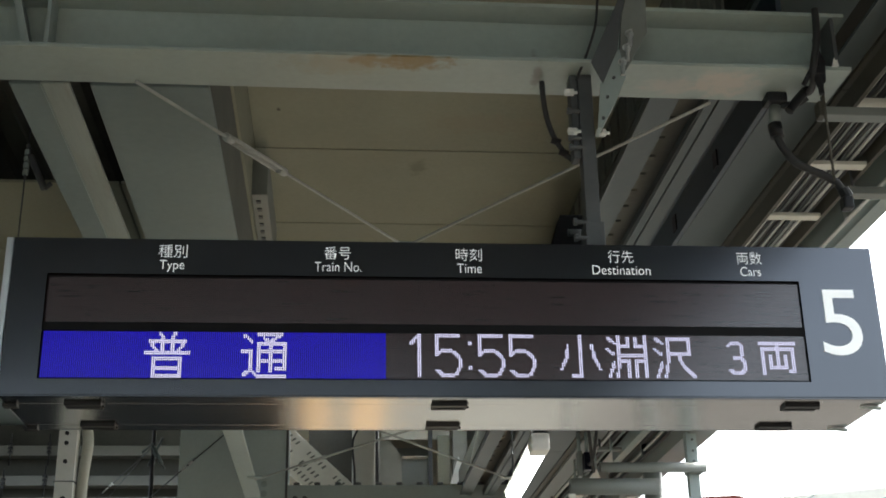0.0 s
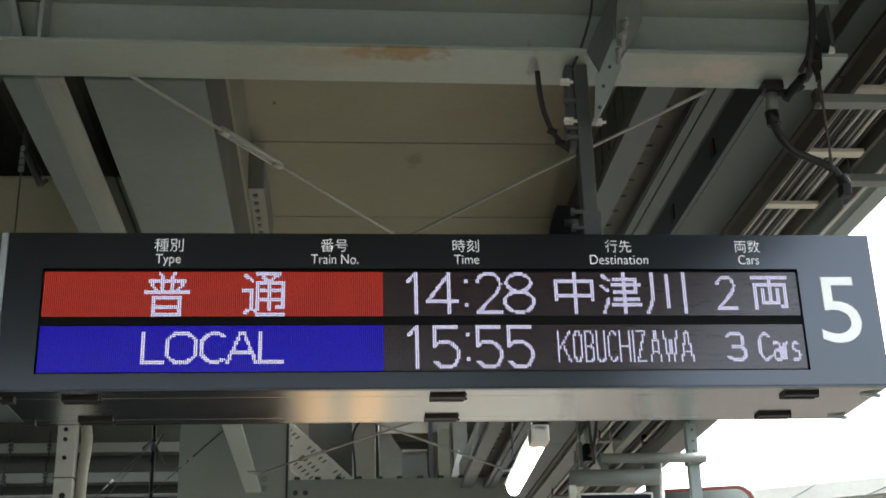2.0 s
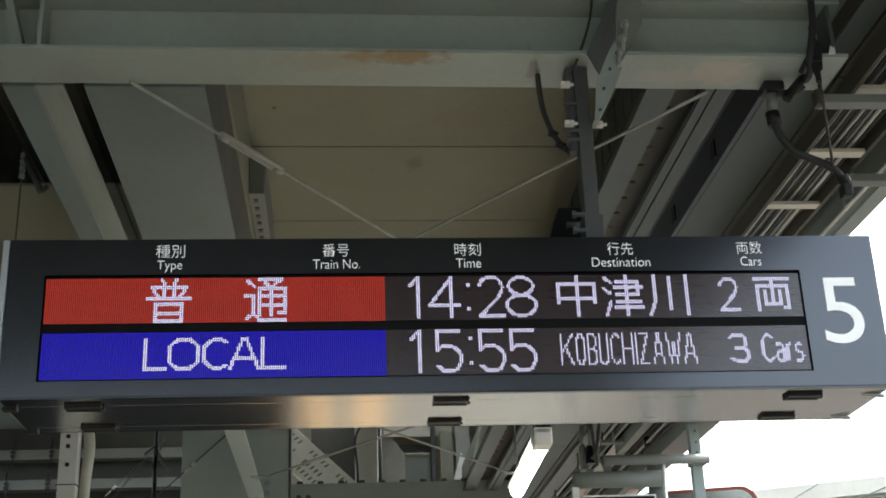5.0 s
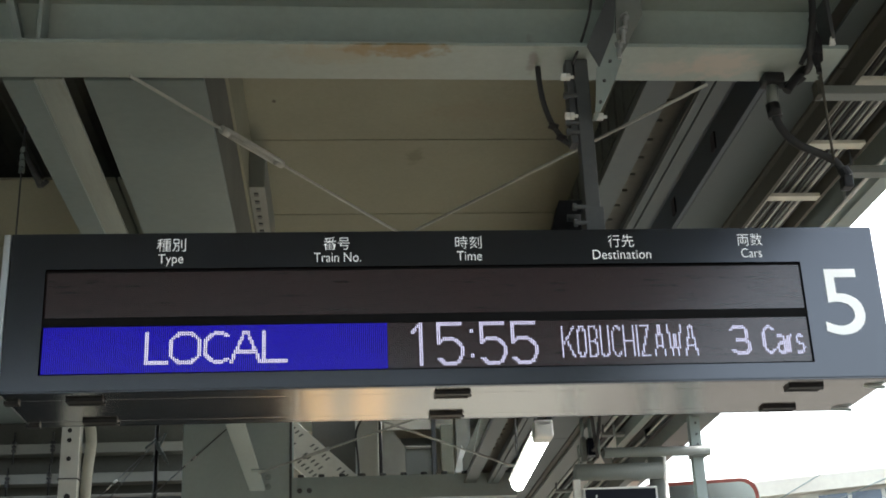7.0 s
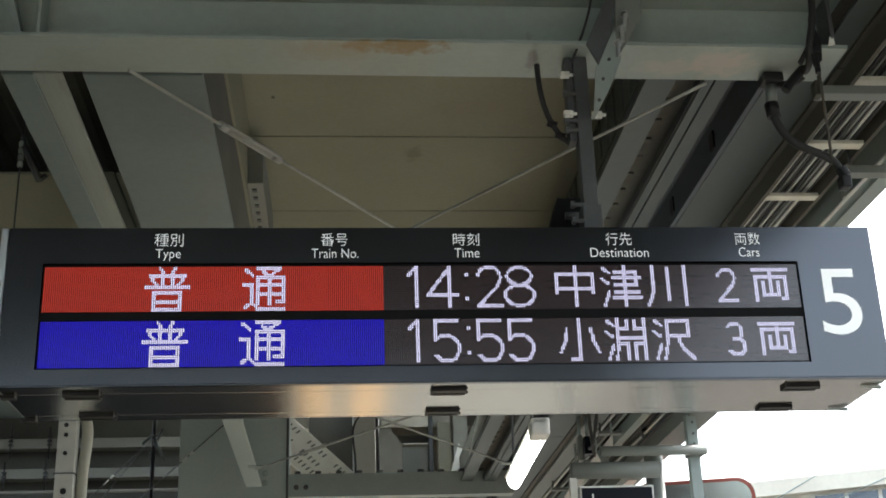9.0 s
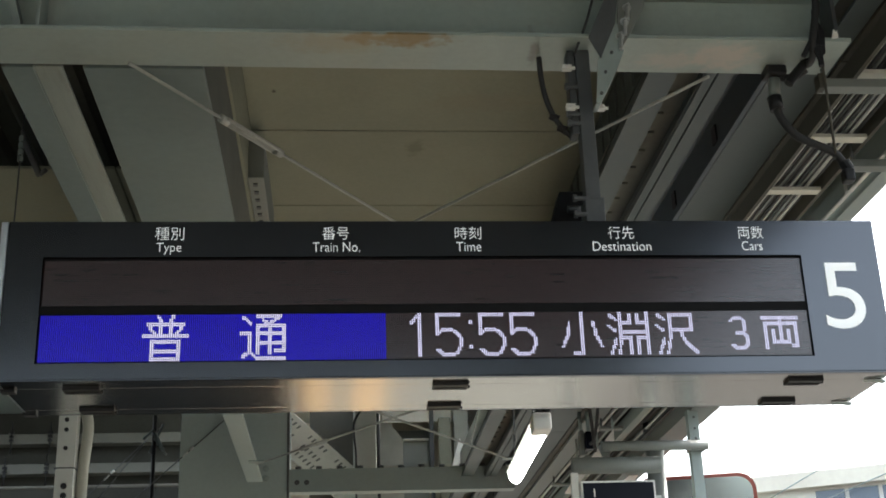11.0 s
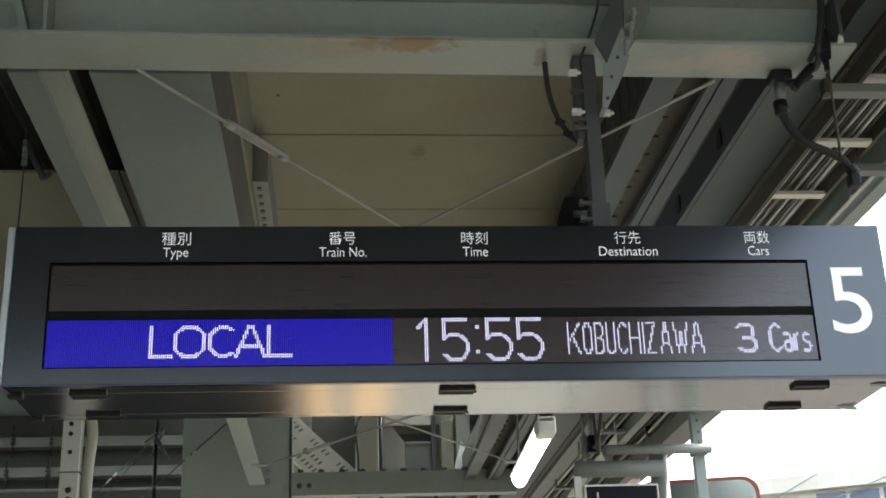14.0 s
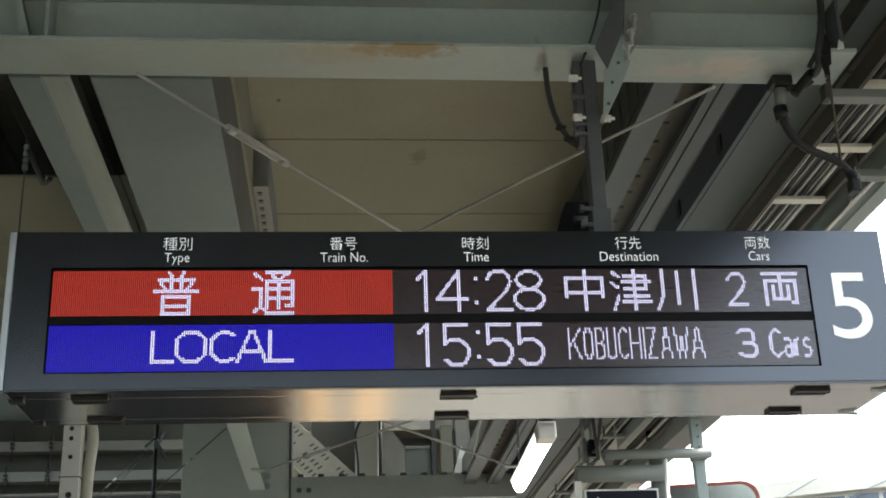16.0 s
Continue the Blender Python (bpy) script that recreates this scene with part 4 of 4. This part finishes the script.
def build_far_bay():
    """The bay past the sign: column, cross beam, hatch, perforated panel."""
    c = thing("canopy_column", (-0.9, 10.8, 0), "broad grey steel canopy column", "column")
    box_part("shaft", (-1.325, -0.432, 10.6, 11.2, 0.0, 4.28), M_COLUMN, c, "", 0.01)
    box_part("edge_strip", (-0.445, -0.425, 10.59, 10.61, 0.0, 4.28), M_STEEL_DARK, c)
    for z in (3.70, 3.62):
        bm = bmesh.new()
        hex_bolt(bm, (-0.62, 10.6, z), (0, -1, 0), 0.02, 0.02)
        part("bolt", bm, M_STEEL, c)
    b = thing("cross_beam", (0.5, 10.6, 3.5), "dark grey cross beam with bolts along its top", "steel beam")
    bm = bmesh.new()
    add_prism(bm, [(10.55, 3.49), (10.68, 3.49), (10.68, 3.505), (10.565, 3.505), (10.565, 3.665), (10.68, 3.665), (10.68, 3.68), (10.55, 3.68)], "x", -0.425, 1.44)
    part("channel", bm, M_STEEL, b)
    for x in np.arange(-0.35, 1.4, 0.17):
        rod_part("top_bolt", (x, 10.58, 3.68), (x, 10.58, 3.705), 0.028, M_STEEL_DARK, b, sides=6)
    for x in (-0.36, -0.28):
        bm = bmesh.new()
        hex_bolt(bm, (x, 10.55, 3.57), (0, -1, 0), 0.016)
        part("bolt", bm, M_STEEL_DARK, b)
    # things above the cross beam
    p = thing("slotted_tray", (-0.2, 12, 4.1), "white slotted cable tray sloping under the roof", "cable tray")
    m = Matrix.Translation((-0.24, 11.9, 4.07)) @ pose(0, 0, 0, 0, 0, 22) @ Euler((radians(4), radians(38), 0)).to_matrix().to_4x4()
    bm = bmesh.new()
    add_box(bm, -0.55, 0.55, -0.02, 0.02, -0.17, 0.17, 0.004)
    bmesh.ops.transform(bm, matrix=m, verts=bm.verts[:])
    sheet = part("sheet", bm, M_TRAY, p)
    for row in (-0.125, -0.035, 0.075):
        for i in range(21):
            if i % 7 < 5:
                x = -0.5 + i * 0.048
                bm = bmesh.new()
                add_prism(bm, [(x, row), (x + 0.016, row), (x + 0.030, row + 0.045), (x + 0.014, row + 0.045)], "y", -0.024, -0.019)
                bmesh.ops.transform(bm, matrix=m, verts=bm.verts[:])
                part("slot", bm, M_POST, sheet)
    w = thing("duct_casing", (0.2, 12, 4), "grey boxed duct under the roof with a loose cable", "duct")
    box_part("casing", (0.13, 0.325, 11.5, 14, 3.2, 4.897), M_STEEL_LIGHT, w, "", 0.008)
    box_part("side_panel", (-0.30, 0.125, 12.4, 12.45, 3.2, 4.897), M_BROWN, w, "", 0.004)
    rod_part("down_pipe", (0.345, 11.55, 3.2), (0.345, 11.55, 4.89), 0.017, M_BLACK, w)
    cable_part("cable", [(0.20, 11.3, 4.36), (0.160, 11.3, 4.33), (0.108, 11.3, 4.24), (0.120, 11.3, 4.12), (0.130, 11.3, 4.02), (0.142, 11.3, 3.92), (0.135, 11.3, 3.5)], 0.010, M_RUBBER, w)
    h = thing("roof_hatch", (0.7, 13, 3.9), "grey boxed hatch with sloping sides under the roof", "hatch")
    box_part("back_panel", (-0.95, 1.5, 14.1, 14.15, 3.2, 4.897), M_CONDUIT, h)
    bm = bmesh.new()
    add_prism(bm, [(0.41, 3.3), (0.655, 3.3), (0.655, 4.50), (0.46, 4.77), (0.46, 4.897), (0.41, 4.897)], "y", 13.2, 13.25)
    part("sloping_side", bm, M_DULL, h)
    box_part("front_panel", (0.657, 0.922, 13.22, 13.27, 3.3, 4.484), M_POST, h, "", 0.004)
    box_part("lip", (0.657, 0.922, 13.14, 13.28, 4.486, 4.498), M_STEEL_LIGHT, h, "", 0.003)
    # darker sheet set inside so the recess looks shaded
    box_part("recess_back", (0.47, 0.98, 13.80, 13.84, 4.2, 4.73), M_POST, h)
    box_part("header", (0.44, 1.16, 13.14, 13.17, 4.675, 4.897), M_TRAY, h, "cream header board")
    box_part("dark_post", (0.924, 0.965, 13.0, 13.1, 3.3, 4.897), M_STEEL_DARK, h)
    box_part("wooden_post", (1.01, 1.135, 12.9, 13.0, 3.3, 4.66), M_BOARD, h, "brown post", 0.004)
    box_part("pale_post", (1.170, 1.32, 12.95, 13.05, 3.3, 4.897), M_DULL, h, "", 0.004)
    bm = bmesh.new()
    add_prism(bm, [(1.13, 4.15), (1.27, 4.15), (1.26, 4.36), (1.215, 4.43)], "y", 12.86, 12.90)
    part("white_wedge", bm, M_TRAY, h, "white wedge-shaped plate")
    bm = bmesh.new()
    add_prism(bm, [(1.325, 4.114), (1.453, 4.114), (1.518, 4.283), (1.417, 4.227)], "y", 12.80, 12.84)
    part("white_wedge", bm, M_TRAY, h, "white wedge-shaped plate")
    d = thing("air_duct", (1.2, 12, 3.9), "pale grey pipes running under the roof", "pipe")
    for x, z, mm in ((0.99, 3.90, M_STEEL_LIGHT), (1.05, 4.02, M_STEEL)):
        rod_part("pipe", (x, 7.2, z), (x + 0.29, 13.0, z), 0.055, mm, d, sides=16)


CORD_X, HOOK_A, HOOK_B = -1.505, (-1.49, 5.6, 4.27), (-1.41, 5.6, 4.10)


def build_left_side():
    p = thing("perforated_post", (-1.17, 5.5, 0), "cream steel post with round holes and a conduit beside it", "post")
    bm = bmesh.new()
    add_prism(bm, [(-1.212, 5.50), (-1.136, 5.50), (-1.136, 5.57), (-1.142, 5.57), (-1.142, 5.506), (-1.206, 5.506), (-1.206, 5.57), (-1.212, 5.57)], "z", 0, 3.60)
    channel = part("channel", bm, M_STEEL_LIGHT, p)
    for z in (2.905, 2.862, 2.782, 2.62, 2.64 - 0.06):
        r = 0.0095 if z > 2.7 else 0.013
        bm = bmesh.new()
        add_rod(bm, (-1.178 + (2.9 - z) * 0.02, 5.494, z), (-1.178 + (2.9 - z) * 0.02, 5.501, z), r, 12)
        part("hole", bm, M_BLACK, channel)
    cable_part("conduit", [(-1.13, 5.56, 3.5), (-1.13, 5.56, 3.0), (-1.10, 5.56, 2.93), (-1.095, 5.56, 2.85), (-1.108, 5.56, 2.75), (-1.112, 5.56, 2.6), (-1.112, 5.56, 0.0)], 0.024, M_DULL, p, "beige plastic conduit")
    bm = bmesh.new()
    add_box(bm, -1.22, -1.13, 5.495, 5.575, 2.695, 2.699)
    part("strap", bm, M_STEEL_DARK, p)
    box_part("arm", (-1.215, -0.95, 5.51, 5.56, 3.60, 3.66), M_STEEL, p)
    # footbridge seen past the canopy
    f = thing("footbridge", (-4, 16, 4), "footbridge side with horizontal beams, painted dark for its shade", "footbridge")
    # wall and beams get their shade from dark paint
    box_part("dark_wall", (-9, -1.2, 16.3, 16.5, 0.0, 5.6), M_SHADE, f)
    # unseen slab added overhead to keep skylight off the footbridge
    box_part("deck", (-9, -0.9, 14.2, 21, 5.62, 5.8), M_STEEL, f)
    for z0, z1 in ((5.135, 5.262), (4.760, 4.885)):
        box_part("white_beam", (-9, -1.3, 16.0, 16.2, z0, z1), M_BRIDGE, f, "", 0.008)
    for x in (-8.9, -5.0, -1.4):
        box_part("leg", (x, x + 0.2, 16.5, 16.7, 0.0, 5.6), M_STEEL, f)
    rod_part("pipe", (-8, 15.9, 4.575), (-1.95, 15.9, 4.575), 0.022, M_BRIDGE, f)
    for i, (x, z) in enumerate(((-4.05, 5.30), (-3.58, 5.30), (-3.42, 5.28), (-3.6, 4.90), (-4.1, 4.86))):
        stem = rod_part("hanger", (x, 15.95, z - 0.30), (x, 15.95, z + 0.1), 0.010, M_BLACK, f)
        bm = bmesh.new()
        for k in range(3):
            add_rod(bm, (x, 15.95, z - 0.02 - k * 0.05), (x, 15.95, z - 0.045 - k * 0.05), 0.03, 10)
        part("insulator", bm, M_BLACK, stem)
    q = thing("wire_mast", (-1.75, 12, 0), "slim dark mast with wire clamps and insulators", "mast")
    rod_part("mast", (-1.74, 12, 0.0), (-1.74, 12, 4.5), 0.020, M_BLACK, q)
    bm = bmesh.new()
    add_rod(bm, (-1.78, 12, 4.15), (-1.66, 12, 4.42), 0.012, 8)
    add_rod(bm, (-1.74, 11.97, 4.33), (-1.65, 11.97, 4.16), 0.018, 8)
    add_rod(bm, (-1.74, 11.97, 4.36), (-1.84, 11.97, 4.27), 0.012, 8)
    add_rod(bm, (-1.74, 11.97, 4.28), (-1.62, 11.97, 4.12), 0.010, 8)
    part("clamp", bm, M_EAVES, q, "dull wire clamp", smooth=True)
    for a, b, tb in (((-0.97, 10.595, 4.11), (-2.71, 10.48, 2.49), (0.39, 0.45)), ((-1.70, 12, 4.38), (-2.6, 12.2, 3.55), (0.62, 0.69)), ((-1.72, 12, 4.38), (-2.35, 12.1, 3.6), None)):
        t = thing("stay_wire", a, "thin stay wire with a small turnbuckle", "wire", "stay wires")
        rod_part("wire", a, b, 0.005, M_STEEL_DARK, t, sides=6)
        if tb:
            va, vb = Vector(a), Vector(b)
            d = (vb - va).normalized()
            bm = bmesh.new()
            add_rod(bm, va + d * tb[0], va + d * tb[1], 0.007, 8)
            add_rod(bm, va + d * (tb[0] - 0.06), va + d * (tb[0] - 0.02), 0.012, 8)
            part("turnbuckle", bm, M_GALV, t, smooth=True)
    # dangling cord near the side beam
    t = thing("hanging_fitting", (-1.3, 5.6, 3.9), "dark hook fitting on a cord below the roof", "fitting")
    rod_part("cord", (CORD_X, 5.6, 3.60), (CORD_X, 5.6, 4.9), 0.004, M_STEEL_DARK, t, sides=6)
    for k in range(4):
        bm = bmesh.new()
        add_rod(bm, (CORD_X, 5.6, 4.30 - k * 0.035), (CORD_X, 5.6, 4.275 - k * 0.035), 0.014, 8)
        part("bead", bm, M_STEEL, t)
    rod_part("hook", HOOK_A, HOOK_B, 0.016, M_STEEL_DARK, t)
    rod_part("hook_stem", (CORD_X, 5.6, 4.33), HOOK_A, 0.011, M_STEEL_DARK, t)
    rod_part("hook_tip", HOOK_B, (HOOK_B[0] + 0.03, HOOK_B[1], HOOK_B[2] + 0.03), 0.012, M_STEEL_DARK, t)


def build_right_side():
    p = thing("sign_mast", (2.02, 7.1, 0), "grey slotted steel mast with two round arms", "mast")
    bm = bmesh.new()
    add_prism(bm, [(1.987, 7.10), (2.046, 7.10), (2.046, 7.16), (2.040, 7.16), (2.040, 7.106), (1.993, 7.106), (1.993, 7.16), (1.987, 7.16)], "z", 0, 3.30)
    channel = part("channel", bm, M_STEEL, p)
    for z in (3.255, 3.19, 3.13):
        bm = bmesh.new()
        add_rod(bm, (2.020, 7.095, z), (2.020, 7.101, z), 0.007, 8)
        part("hole", bm, M_STEEL_DARK, channel)
    rod_part("arm", (1.465, 7.06, 3.085), (2.073, 7.06, 3.085), 0.029, M_POST, p, sides=14)
    bm = bmesh.new()
    add_box(bm, 1.975, 2.060, 7.045, 7.165, 3.055, 3.115, 0.005)
    part("clamp", bm, M_POST, p)
    rod_part("lower_arm", (1.298, 7.12, 2.988), (1.80, 7.12, 2.988), 0.048, M_POST, p, sides=16)
    q = thing("round_post", (1.80, 7.15, 0), "grey round steel post below the eaves", "post")
    rod_part("post", (1.795, 7.19, 0.0), (1.795, 7.19, 3.085), 0.053, M_POST, q, sides=20)
    m = thing("platform_monitor", (1.53, 7, 2.7), "dark boxed display with a white frame edge", "display")
    case = box_part("case", (1.318, 1.735, 7.0, 7.10, 2.50, 2.880), M_WHITE, m, "", 0.004)
    box_part("screen", (1.328, 1.723, 6.994, 7.001, 2.50, 2.868), M_SCREEN, case, "dark screen")
    box_part("mark", (1.385, 1.392, 6.990, 6.9945, 2.79, 2.835), M_WHITE, case)
    box_part("leg", (1.270, 1.310, 7.02, 7.06, 0.0, 2.93), M_STEEL_LIGHT, m)
    box_part("leg", (1.740, 1.775, 7.04, 7.08, 0.0, 2.80), M_STEEL_LIGHT, m)
    g = thing("platform_mirror", (2.3, 8, 2.9), "rounded grey mirror with an orange rim", "mirror")
    bm = bmesh.new()

    def rounded(w, h, r, n=8):
        pts = []
        for cx, cz, a0 in ((w - r, h - r, 0), (-w + r, h - r, 90), (-w + r, -h + r, 180), (w - r, -h + r, 270)):
            pts += [(cx + r * math.cos(radians(a0 + 90 * i / n)), cz + r * math.sin(radians(a0 + 90 * i / n))) for i in range(n + 1)]
        return pts
    cx, cz = 2.245, 2.765
    turn = Matrix.Translation((cx, 8.03, 0)) @ pose(0, 0, 0, 0, 0, -14) @ Matrix.Translation((-cx, -8.03, 0))
    add_prism(bm, [(cx + u, cz + v) for u, v in rounded(0.385, 0.325, 0.11)], "y", 8.0, 8.06)
    bmesh.ops.transform(bm, matrix=turn, verts=bm.verts[:])
    rim = part("rim", bm, M_ORANGE, g, "orange rounded rim")
    bm = bmesh.new()
    add_prism(bm, [(cx + u, cz + v) for u, v in rounded(0.36, 0.30, 0.095)], "y", 7.985, 8.001)
    bmesh.ops.transform(bm, matrix=turn, verts=bm.verts[:])
    part("face", bm, M_MIRROR, rim, "grey mirror face")
    rod_part("stem", (cx, 8.09, 0.0), (cx, 8.09, 2.9), 0.03, M_STEEL, g)
    # small boxes and fittings under the eaves
    for x, y, z, w, h2, mm in ((1.622, 8.3, 3.335, 0.052, 0.118, M_SCREEN), (1.590, 8.34, 3.30, 0.028, 0.17, M_POST), (1.84, 9.0, 3.36, 0.09, 0.10, M_STEEL)):
        b = thing("junction_box", (x, y, z), "small grey junction box under the eaves", "junction box", "eaves junction boxes")
        box_part("case", (x, x + w, y, y + 0.08, z, z + h2), mm, b, "", 0.005)
        rod_part("stem", (x + w / 2, y + 0.04, z + h2), (x + w / 2, y + 0.04, 3.60), 0.012, M_STEEL, b)
    # added pale plates, each in place of a patch of sky between the eaves
    for outline, y in (([(1.736, 3.374), (1.813, 3.464), (1.813, 3.380)], 8.3), ([(1.645, 3.273), (1.703, 3.340), (1.728, 3.272)], 8.31),
                       ([(1.579, 3.166), (1.693, 3.325), (1.753, 3.315), (1.640, 3.165)], 9.0), ([(2.018, 3.256), (2.093, 3.315), (2.143, 3.314), (2.096, 3.254)], 9.02)):
        g = thing("sky_gap_plate", (*outline[0], y), "pale plate added below the eaves for sky seen through a gap", "bracket", "eaves bracket plates")
        bm = bmesh.new()
        add_prism(bm, outline, "y", y, y + 0.02)
        part("plate", bm, M_TRAY, g)
        rod_part("stem", (outline[1][0], y + 0.03, outline[1][1] - 0.02), (outline[1][0], y + 0.03, 3.60), 0.008, M_STEEL, g)
    rng = random.Random(11)
    for x, z, r, mm in ((1.80, 3.570, 0.012, M_STEEL_LIGHT), (1.822, 3.555, 0.009, M_RUBBER), (1.845, 3.565, 0.014, M_RUBBER), (1.868, 3.56, 0.009, M_STEEL),
                        (1.955, 3.50, 0.009, M_STEEL_LIGHT), (1.972, 3.47, 0.011, M_RUBBER), (1.985, 3.43, 0.008, M_STEEL_LIGHT), (1.988, 3.395, 0.010, M_RUBBER)):
        c = thing("eaves_conduit", (x, 6.2, z), "thin conduit clipped below the eaves box", "conduit", "eaves conduits")
        cable_part("pipe", [(x + rng.uniform(-0.006, 0.006), y, z - rng.uniform(0, 0.012)) for y in np.arange(6.5, 15, 0.7)], r, mm, c)
        for y in np.arange(6.9, 14, 1.2):
            box_part("clip", (x - 0.02, x + 0.02, y, y + 0.025, z - 0.004, 3.600), M_STEEL_DARK, c)
    s = thing("angle_rail", (1.71, 6.4, 3.56), "weathered cream rail below the eaves", "rail")
    box_part("rail", (1.652, 1.772, 6.42, 20, 3.560, 3.588), M_POST, s, "", 0.004)
    e = thing("edge_rail", (1.915, 6.4, 3.46), "grey edge rail with a bright lip below the eaves", "rail")
    box_part("rail", (1.893, 1.935, 6.42, 20, 3.462, 3.545), M_STEEL, e, "", 0.003)
    box_part("lip", (1.936, 1.943, 6.42, 20, 3.458, 3.470), M_STEEL_LIGHT, e, "bright lip")
    for y in (7.4, 8.36, 9.3, 10.4, 11.6):
        box_part("strut", (1.74, 2.00, y, y + 0.07, 3.482, 3.500), M_POST, e)
        rod_part("strut_hanger", (1.75, y + 0.03, 3.49), (1.75, y + 0.03, 3.61), 0.007, M_STEEL_DARK, e)
    for a, b, sag in (((1.60, 8.0, 3.58), (1.68, 8.3, 3.32), 0.05), ((1.66, 8.0, 3.58), (1.64, 8.25, 3.36), 0.10), ((1.50, 7.9, 3.58), (1.63, 8.0, 3.57), 0.05)):
        w = thing("loose_cable", a, "drooping black cable under the eaves", "cable", "eaves cables")
        va, vb = Vector(a), Vector(b)
        cable_part("lead", [va, va.lerp(vb, 0.3) - Vector((0, 0, sag)), va.lerp(vb, 0.7) - Vector((0, 0, sag)), vb], 0.011, M_RUBBER, w)


def build_distance():
    turn = Matrix.Translation((23.5, 60, 0)) @ pose(0, 0, 0, 0, 0, -28)
    d = thing("trackside_shed", (23.5, 60, 0), "long pale building with a low roof beyond the tracks", "building")
    made = [box_part("wall", (-16, 38, 0, 15, -1.1, 12.2), M_WALL, d)]
    bm = bmesh.new()
    add_prism(bm, [(-0.6, 12.2), (15.6, 12.2), (15.6, 13.3), (-0.6, 12.95)], "x", -16.4, 38.5)
    made.append(part("roof", bm, M_ROOFEDGE, d, "pale roof edge"))
    x = -0.6
    for i in range(7):
        made.append(box_part("window", (x, x + 1.35, -0.06, 0.02, 10.9, 12.05), M_GLASS, d))
        x += 1.55
    for a, b in (((-4.5, -0.65, 11.0), (-0.2, -0.61, 13.0)), ((-1.7, -0.65, 11.0), (4.4, -0.61, 13.0))):
        w = thing("service_wire", turn @ Vector(a), "thin dark wire rising along the pale building", "wire", "service wires")
        made.append(rod_part("wire", a, b, 0.022, M_STEEL, w, sides=6))
    for ob in made:
        ob.data.transform(turn)


build_setting()
build_beams()
build_brace((-0.633, 3.416, 3.478), (0.250, 4.712, 3.47), 0.0075, (0.44, 0.73), "galvanised roof brace rod with a turnbuckle")
build_brace((1.135, 3.468, 3.478), (0.245, 4.693, 3.47), 0.0075, None, "galvanised diagonal roof brace rod")
build_brace((-0.62, 9.43, 3.50), (0.50, 7.79, 3.50), 0.010, (0.62, 0.90), "galvanised roof brace rod with a turnbuckle")
build_brace((0.165, 7.79, 3.50), (1.24, 9.38, 3.50), 0.010, None, "galvanised diagonal roof brace rod")
box_part("fixing_plate", (-0.67, -0.56, 9.30, 9.38, 3.494, 3.503), M_STEEL, bpy.data.objects["brace_rod.002"])
build_sign()
build_hanger()
build_cables()
build_rack()
build_lamp()
build_far_bay()
build_left_side()
build_right_side()
build_distance()


def flips(times, end=16.0):
    """Rows for a strip that turns over at each of those times: seconds and turned degrees."""
    rows, a = [(0.0, 0)], 0
    for t in times:
        for k, part_turn in enumerate((0, 60, 120, 180)):
            rows.append((t - 0.05 + k / 30, a + part_turn))
        a += 180
    rows.append((end, a))
    return rows


def motions():
    """The board changes its page: each line of dots turns over on its own axis."""
    blink = [-0.25 + 1.4 * k + d for k in range(13) for d in (0.0, 0.4)]
    upper = [t for t in blink if 0.05 < t < 15.95]
    lower = [1.35, 7.35, 13.35]
    y = SY0 + 0.0075
    for n, (times, start) in enumerate(((upper, 180), (lower, 0))):
        rows = flips(times)
        for ob, z in STRIPS[n]:
            walk(ob, [(t, pose(0, y, z, start + a)) for t, a in rows])


motions()
